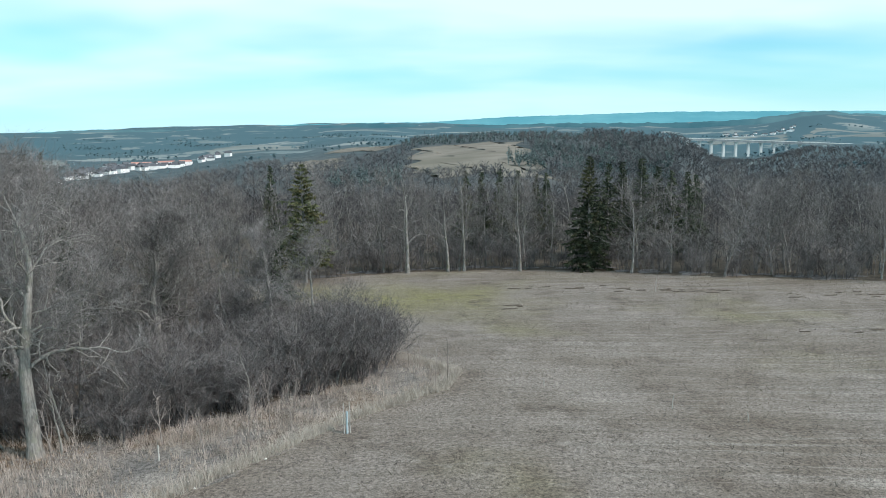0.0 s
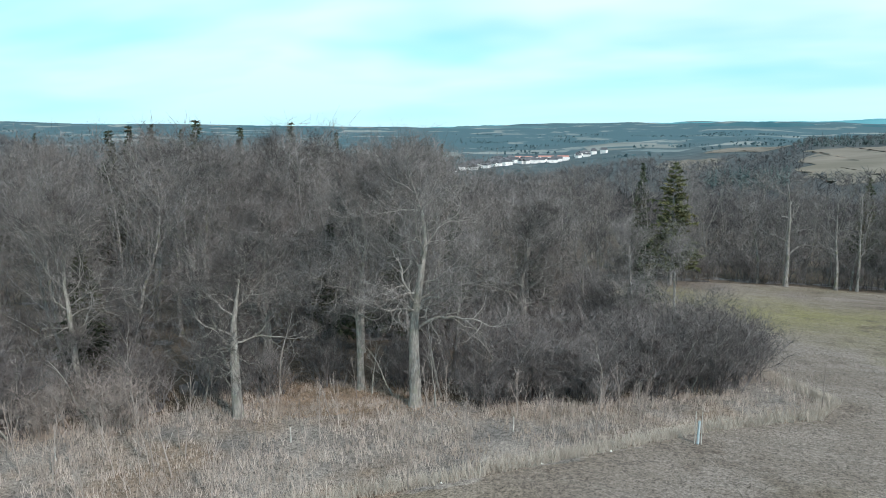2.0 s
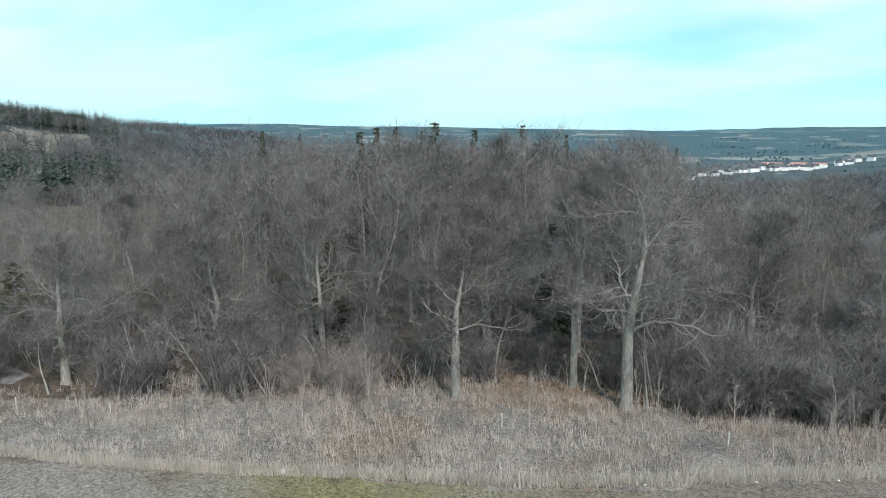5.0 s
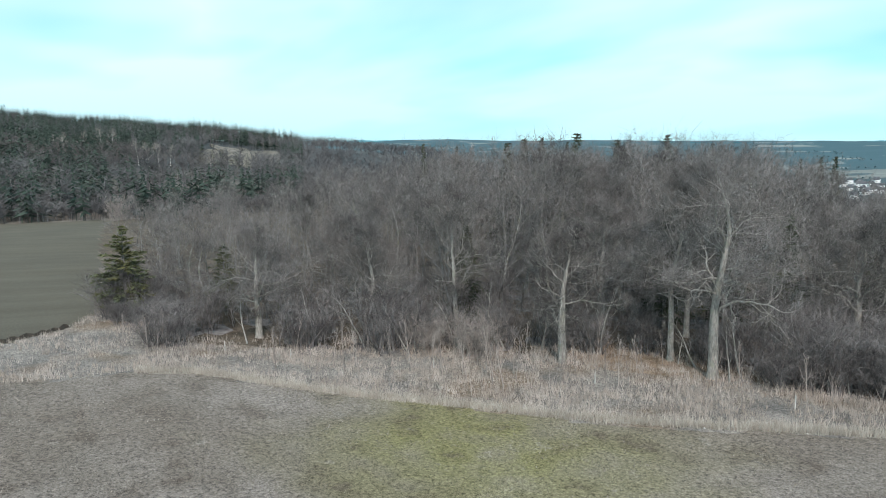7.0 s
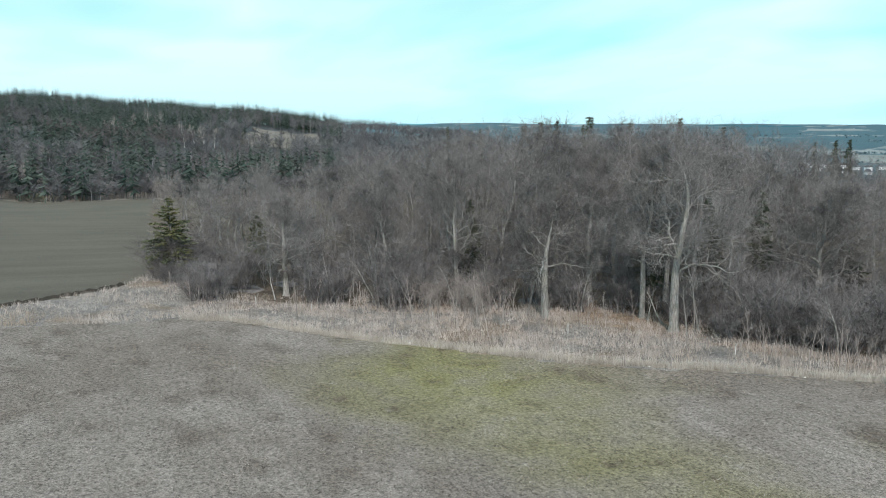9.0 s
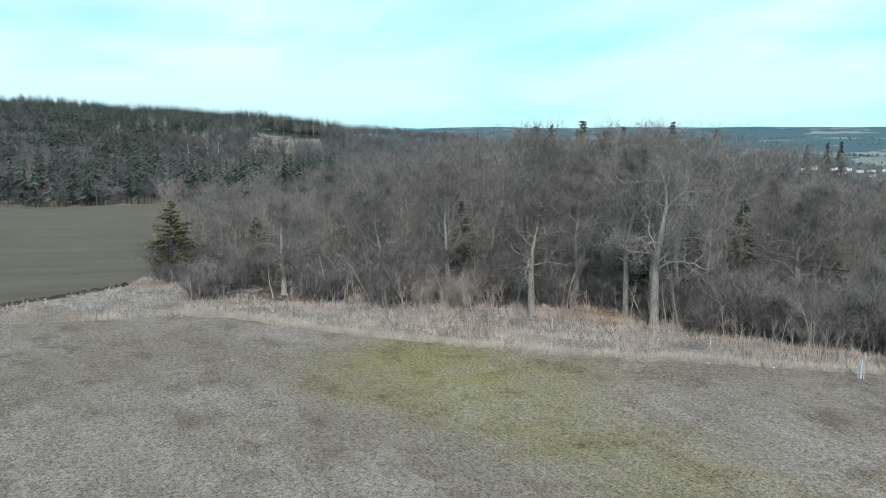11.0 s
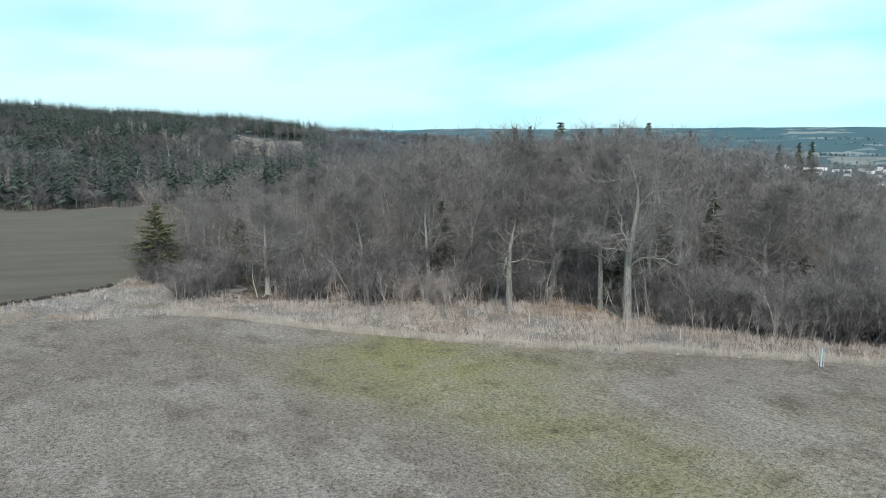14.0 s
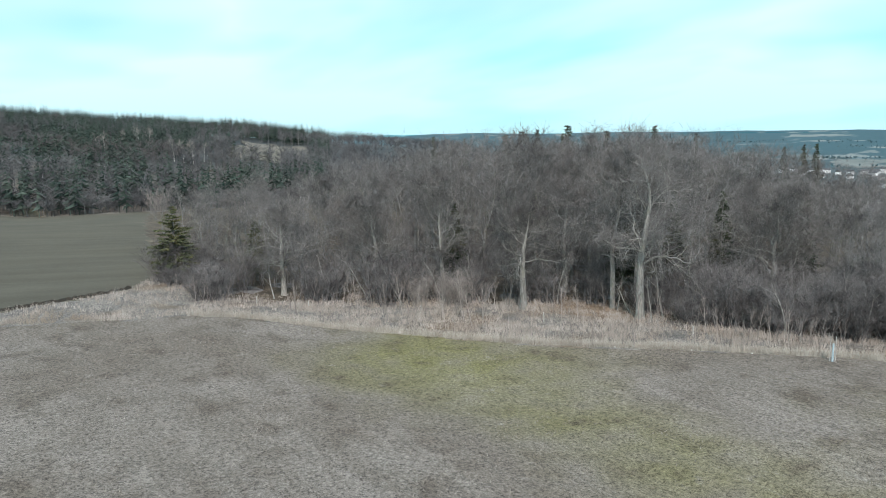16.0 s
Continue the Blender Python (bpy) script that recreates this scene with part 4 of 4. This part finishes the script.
# ---- rough strip ----
def blades(name, spots, mat, label, tall, width, lean, per):
    s = Soup()
    heights = land([q[0] for q in spots], [q[1] for q in spots])
    for (x, y, k), z in zip(spots, heights.tolist()):
        for _ in range(per):
            h = tall * k * random.uniform(0.5, 1.15)
            d = Vector((random.uniform(-lean, lean) * h, random.uniform(-lean, lean) * h, h))
            s.sliver(Vector((x + random.uniform(-0.14, 0.14), y + random.uniform(-0.14, 0.14), z - 0.03)), d, width * random.uniform(0.6, 1.3))
    return tagged(new(name, s.mesh(name, mat)), label, "grass", kind="stuff")


rng = np.random.default_rng(5)
cx, cy = rng.uniform(-64, 3, 105000), rng.uniform(-20, 64, 105000)
ok = inside(cx, cy, ROUGH) | (inside(cx, cy, WOOD) & inside(cx + 2.4, cy - 2.6, ROUGH))
dense = wavy(cx, cy, 2.2, 1.0) + 0.6 * wavy(cx, cy, 0.8, 2.0) + rng.uniform(-0.7, 0.7, len(cx))
ok &= (dense > -0.15) & ((cx > -43) | (rng.uniform(0, 1, len(cx)) < 0.4))
spots = [(x, y, 0.6 + 0.4 * max(0.0, min(1.5, d))) for x, y, d in zip(cx[ok], cy[ok], dense[ok])]
blades("tall_grass", spots, M_STRAW, "tall dry straw-coloured grass between meadow and wood", 0.66, 0.024, 0.42, 6)
# a taller fringe where the mower turned
fringe = []
for (x0, y0), (x1, y1) in zip(MEADOW_EDGE[1:14], MEADOW_EDGE[2:15]):
    m = int(math.hypot(x1 - x0, y1 - y0) * 70)
    for i in range(m):
        f = random.random()
        o = abs(random.gauss(0, 0.45))
        nxv, nyv = -(y1 - y0), (x1 - x0)
        ln = math.hypot(nxv, nyv)
        fringe.append((x0 + (x1 - x0) * f + nxv / ln * o, y0 + (y1 - y0) * f + nyv / ln * o, random.uniform(0.5, 1.1)))
blades("grass_fringe", fringe, M_FRINGE, "pale dry grass fringe along the mown meadow", 0.66, 0.026, 0.5, 5)
# short tufts on the meadow
mx, my = rng.uniform(-45, 70, 90000), rng.uniform(-8, 106, 90000)
ok = ~inside(mx, my, ROUGH) & ~inside(mx, my, WOOD) & ~inside(mx, my, ARABLE) & (wavy(mx, my, 3.0, 6.0) + rng.uniform(-1, 1, len(mx)) > -0.2)
blades("meadow_grass", [(x, y, k) for x, y, k in zip(mx[ok], my[ok], rng.uniform(0.5, 1.2, ok.sum()))], M_TUFT, "short matted winter grass of the mown meadow", 0.16, 0.05, 1.2, 2)
# leaf litter under the oaks
lx, ly = rng.normal(-25.6, 3.2, 16000), rng.normal(33.4, 2.2, 16000)
ok = inside(lx, ly, WOOD) | (inside(lx, ly, ROUGH) & inside(lx - 2.5, ly + 2.5, WOOD))
blades("leaf_litter", [(x, y, 1.0) for x, y in zip(lx[ok], ly[ok])], M_LEAF, "brown fallen oak leaves on the wood floor", 0.16, 0.07, 1.2, 1)

# saplings, posts, stones
random.seed(31)
sap = [bare_tree(3.2, 0.035, SAPLING, M_PALE, M_PALE, random.uniform(0, 0.12), random.uniform(0, 6), True) for _ in range(3)]
n_sap = 0
while n_sap < 110:
    x, y = random.uniform(-52, 1), random.uniform(2, 58)
    if within(x, y, ROUGH):
        s = random.uniform(0.45, 1.15)
        one = new("sapling", sap[n_sap % 3])
        one.matrix_basis = standing(x, y, s, s)
        tagged(one, "thin bare young sapling in the dry grass", "sapling", "planted saplings in the rough strip")
        n_sap += 1


for x, y in ((-32.1, 17.1), (-32.3, 18.6), (-30.7, 19.1), (-31.4, 20.5), (-28.2, 20.5), (-30.0, 21.3), (-27.0, 21.7), (-25.9, 21.8), (-29.1, 22.7), (-26.8, 23.4), (-22.6, 21.0), (-30.0, 13.7), (-34.8, 14.7), (-15.5, 25.7), (-10.3, 36.5), (-14.6, 36.1)):
    one = new("sapling", sap[(n_sap + 1) % 3])
    one.matrix_basis = standing(x, y, random.uniform(1.0, 1.5), random.uniform(1.0, 1.4))
    tagged(one, "tall thin bare sapling standing in the dry grass", "sapling", "planted saplings in the rough strip")
    n_sap += 1

# leaning stems along the wood's edge
leaning = [bare_tree(6.0, 0.085, [lv(7, 5, 7, 0.35, (25, 60), (0.2, 0.42), 0.16, 0.3, 0.85, 0.55, 0.4, 4, (0.3, 0.8), 0.02), SHRUB[1], SHRUB[2]], M_OAK, M_SHRUB, a, b) for a, b in ((0.3, 0.3), (0.45, 2.2), (0.35, 4.0))]
stems_at = [(x0 + (x1 - x0) * f - 0.6, y0 + (y1 - y0) * f + 0.5) for (x0, y0), (x1, y1) in zip(WOOD_EDGE[2:11], WOOD_EDGE[3:12]) for f in (0.15, 0.5, 0.8)]
stems_at = [q for q in stems_at if math.hypot(q[0] + 24, q[1] - 33.5) > 4.5]
for i, (x, y) in enumerate(stems_at + [(-19.36, 35.08), (-37.06, 20.97), (-28.77, 32.17), (-24.06, 35.65), (-16.72, 38.19), (-11.46, 41.2), (-34.22, 26.24), (-22.75, 36.12)]):
    thing("leaning_tree", leaning[i % 3], standing(x, y, random.uniform(0.7, 1.1)), "pale leaning stem with broken twigs at the wood's edge", "tree", "leaning stems at the wood's edge")


def post(x, y, h, wide=0.045):
    s = Soup()
    s.tube([Vector((0, 0, -0.2)), Vector((0.01, 0, h - 0.05)), Vector((0.012, 0, h))], [wide, wide * 0.95, wide * 0.6], 8)
    s.f.append(tuple(range(len(s.v) - 8, len(s.v))))
    ob = new("stake_post", s.mesh("stake_post", M_POST))
    ob.matrix_basis = standing(x, y, 1, 1)
    return tagged(ob, "short pale weathered wooden stake in dry grass", "post", "stakes in the rough strip")


for x, y in ((-44.2, 8.95), (-40.1, 12.7), (-14, 34.05), (-23.3, 27.1), (-32.28, 20.35)):
    post(x, y, random.uniform(0.7, 0.95), 0.04)


def tree_guard(x, y):
    kit = []
    for dx in (-0.16, 0.16):
        s = Soup()
        s.tube([Vector((dx, 0, -0.2)), Vector((dx, 0.02, 1.75))], [0.028, 0.024], 6)
        s.f.append(tuple(range(len(s.v) - 6, len(s.v))))
        kit.append(("stake", s.mesh("stake", M_POST)))
    g = Soup()
    g.tube([Vector((0, 0, 0)), Vector((0, 0, 0.6)), Vector((0.02, 0, 1.25))], [0.07, 0.065, 0.065], 10)
    kit.append(("sleeve", g.mesh("sleeve", M_GUARD, True)))
    thing("tree_guard", kit, standing(x, y, 1, 1, 20), "blue-grey sapling guard between two pale stakes", "tree guard")


tree_guard(-5.15, 37.53)


def stone(x, y, r):
    bm = bmesh.new()
    bmesh.ops.create_icosphere(bm, subdivisions=2, radius=r)
    for v in bm.verts:
        v.co *= 1 + 0.25 * noise.noise(v.co * 4 / r * 0.3)
        v.co.z *= 0.7
    me = bpy.data.meshes.new("stone")
    bm.to_mesh(me)
    bm.free()
    me.materials.append(M_STONE)
    ob = new("stone", me)
    ob.matrix_basis = standing(x, y, 1, 1, None, -r * 0.45)
    return tagged(ob, "white boundary stone at the meadow's edge", "stone", "stones along the meadow's edge")


stone(-26.99, 15.84, 0.15)
for x, y in ((-11.17, 30.85), (-8.73, 34.05), (-14.41, 26.76)):
    stone(x, y, 0.06)
for x, y, h in ((6.6, 45.4, 0.6), (13.5, 40.9, 0.85), (17.2, 39.0, 0.6), (25.2, 84.3, 1.6)):
    s = Soup()
    s.tube([Vector((0, 0, -0.1)), Vector((0.03, 0.02, h * 0.6)), Vector((0.12, 0.05, h))], [0.03, 0.025, 0.012], 5)
    ob = new("dry_stalk", s.mesh("dry_stalk", M_POST))
    ob.matrix_basis = standing(x, y, 1, 1)
    tagged(ob, "single pale dry stalk standing in the meadow", "stalk", "dry stalks in the meadow")


# ---- town, village, viaduct ----
def house(x, y, wide, deep, tall, roof, turn, label, red=False):
    s, t = Soup(), Soup()
    s.box(-wide / 2, -deep / 2, -3, wide / 2, deep / 2, tall)
    e = 0.5
    b = [Vector((-wide / 2 - e, -deep / 2 - e, tall)), Vector((wide / 2 + e, -deep / 2 - e, tall)), Vector((wide / 2 + e, deep / 2 + e, tall)), Vector((-wide / 2 - e, deep / 2 + e, tall)),
         Vector((-wide / 2 - e, 0, tall + roof)), Vector((wide / 2 + e, 0, tall + roof))]
    t.v, t.f = b, [(0, 1, 5, 4), (2, 3, 4, 5), (0, 4, 3), (1, 2, 5), (0, 3, 2, 1)]
    return thing("house", [("wall", s.mesh("wall", M_WALL)), ("roof", t.mesh("roof", M_REDROOF if red else M_ROOF))], standing(x, y, 1, 1, turn), label, "house", "houses of the town")


random.seed(47)
for yaw, r, w_, d_, h_, rf, red in ((22.1, 1500, 34, 14, 8, 2.5, True), (20.4, 1515, 30, 14, 9, 2.5, True), (19.1, 1490, 22, 14, 8, 2.5, True), (23.4, 1450, 20, 12, 6, 2, False), (21.3, 1435, 18, 12, 6, 2, False),
                                  (17.2, 1610, 20, 12, 3, 1.5, False), (19.8, 1425, 16, 12, 6, 2, False)):
    x, y = at_yaw(yaw, r)
    house(x, y, w_, d_, h_, rf, yaw, "long white apartment block with red roof" if red else "long white flat-roofed block in the town", red)
for _ in range(120):
    yaw = random.choice((random.uniform(16, 30), random.uniform(20, 27)))
    r = 1300 + (30 - yaw) * 20 + random.uniform(-70, 90)
    house(*at_yaw(yaw, r), random.uniform(9, 14), random.uniform(8, 11), random.uniform(4.5, 7), random.uniform(3, 5), random.uniform(0, 180), "small white house with dark roof in the valley town")
for _ in range(26):
    yaw = random.uniform(28, 37)
    house(*at_yaw(yaw, random.uniform(1400, 1560)), random.uniform(9, 14), random.uniform(8, 10), random.uniform(5, 8), random.uniform(3, 5), random.uniform(0, 180), "small white house with dark roof in the valley town")
for _ in range(34):
    yaw = random.uniform(-26, -20.5)
    house(*at_yaw(yaw, random.uniform(2750, 3050)), random.uniform(8, 12), 8, random.uniform(4, 6), 3.5, random.uniform(0, 180), "small pale house of the hillside village")


def viaduct():
    root = new("viaduct")
    n = 18
    pts = []
    for i in range(n + 1):
        yaw = -17.6 - 15.0 * i / n
        r = 1750 + 10 * i
        x, y = at_yaw(yaw, r)
        e = -1.30 - 0.62 * i / n
        pts.append(Vector((x, y, 17.8 + r * math.tan(radians(e)))))
    d, p = Soup(), Soup()
    for soup, w_, z0, z1 in ((d, 8.0, -4.2, 0.0), (p, 8.6, 0.1, 1.5)):
        for i, q in enumerate(pts):
            t = (pts[min(i + 1, n)] - pts[max(i - 1, 0)])
            s = Vector((-t.y, t.x, 0)).normalized() * w_
            soup.v += [q - s + UP * z0, q + s + UP * z0, q + s + UP * z1, q - s + UP * z1]
        for i in range(n):
            for k in range(4):
                a, b = i * 4 + k, i * 4 + (k + 1) % 4
                soup.f.append((a, b, b + 4, a + 4))
        soup.f += [(0, 1, 2, 3), (n * 4 + 3, n * 4 + 2, n * 4 + 1, n * 4)]
    part("deck", d.mesh("deck", M_DECK), root)
    part("parapet", p.mesh("parapet", M_CONCRETE), root, "pale concrete parapet")
    for i in range(1, n - 1):
        q = pts[i]
        g = float(land(q.x, q.y)) - 4
        t = (pts[i + 1] - pts[i - 1]).normalized()
        side = Vector((-t.y, t.x, 0)).normalized()
        shaft, head = Soup(), Soup()
        for soup, rows in ((shaft, ((g, 1.15), (q.z - 9, 1.0))), (head, ((q.z - 8.9, 1.02), (q.z - 4.3, 1.5)))):
            for z, grow_by in rows:
                c = Vector((q.x, q.y, z))
                for a, b in ((-1, -1), (1, -1), (1, 1), (-1, 1)):
                    soup.v.append(c + t * (a * 2.2 * grow_by) + side * (b * 3.2 * grow_by))
            for j in range(4):
                soup.f.append((j, (j + 1) % 4, (j + 1) % 4 + 4, j + 4))
            soup.f += [(3, 2, 1, 0), (4, 5, 6, 7)]
        pier = part("pier", shaft.mesh("pier", M_CONCRETE), root)
        part("pier_head", head.mesh("pier_head", M_CONCRETE), pier)
    return tagged(root, "long concrete motorway viaduct on tall pale piers", "bridge")


viaduct()


# ---- bare soil ----
def soil_patch(x, y, long, wide):
    s = Soup()
    n = 14
    s.v.append(Vector((0, 0, 0.07)))
    for k, f in enumerate((0.55, 1.0)):
        for i in range(n):
            a = 6.2832 * i / n
            q = f * random.uniform(0.75, 1.2)
            px, py = math.cos(a) * long * q, math.sin(a) * wide * q
            s.v.append(Vector((px, py, float(land(x + px, y + py)) - float(land(x, y)) + (random.uniform(0.03, 0.09) if k == 0 else -0.03))))
    s.f = [(0, 1 + i, 1 + (i + 1) % n) for i in range(n)] + [(1 + i, 1 + n + i, 1 + n + (i + 1) % n, 1 + (i + 1) % n) for i in range(n)]
    ob = new("soil_patch", s.mesh("soil_patch", M_SOIL))
    ob.matrix_basis = pose(x, y, float(land(x, y)))
    return tagged(ob, "patch of dark churned soil in the meadow", "soil", "churned soil patches in the meadow")


random.seed(61)
for x, y, n in ((11.5, 88, 5), (17, 87.5, 5), (22.5, 85, 6), (27, 83.5, 6), (32, 83, 4), (41, 80, 5), (48, 78, 4), (33.5, 61.5, 2), (36.5, 60.5, 1), (6, 76, 3)):
    for _ in range(n):
        soil_patch(x + random.gauss(0, 2.2), y + random.gauss(0, 0.9), random.uniform(0.3, 1.3), random.uniform(0.15, 0.4))

furrow = Soup()
FURROW = [(-44.5, -22), (-47.5, -15), (-49.5, -11.2), (-52, -7.0), (-54.6, -3.6), (-57.5, -0.6)]
steps = [(p[0] + (q[0] - p[0]) * i / 12, p[1] + (q[1] - p[1]) * i / 12) for p, q in zip(FURROW, FURROW[1:]) for i in range(12)]
for i, (x, y) in enumerate(steps):
    x += 0.25 * math.sin(i * 1.7)
    z = float(land(x, y))
    wd = 0.24 + 0.2 * random.random()
    furrow.v += [Vector((x - wd - 0.3, y - 0.25, z - 0.05)), Vector((x - 0.05, y, z + 0.14 + 0.16 * random.random())), Vector((x + wd, y + 0.2, z - 0.05))]
for i in range(len(steps) - 1):
    for k in range(2):
        a = i * 3 + k
        furrow.f.append((a, a + 1, a + 4, a + 3))
tagged(new("trim", furrow.mesh("trim", M_FURROW)), "dark turned furrow along the ploughed field", "furrow", kind="structure")
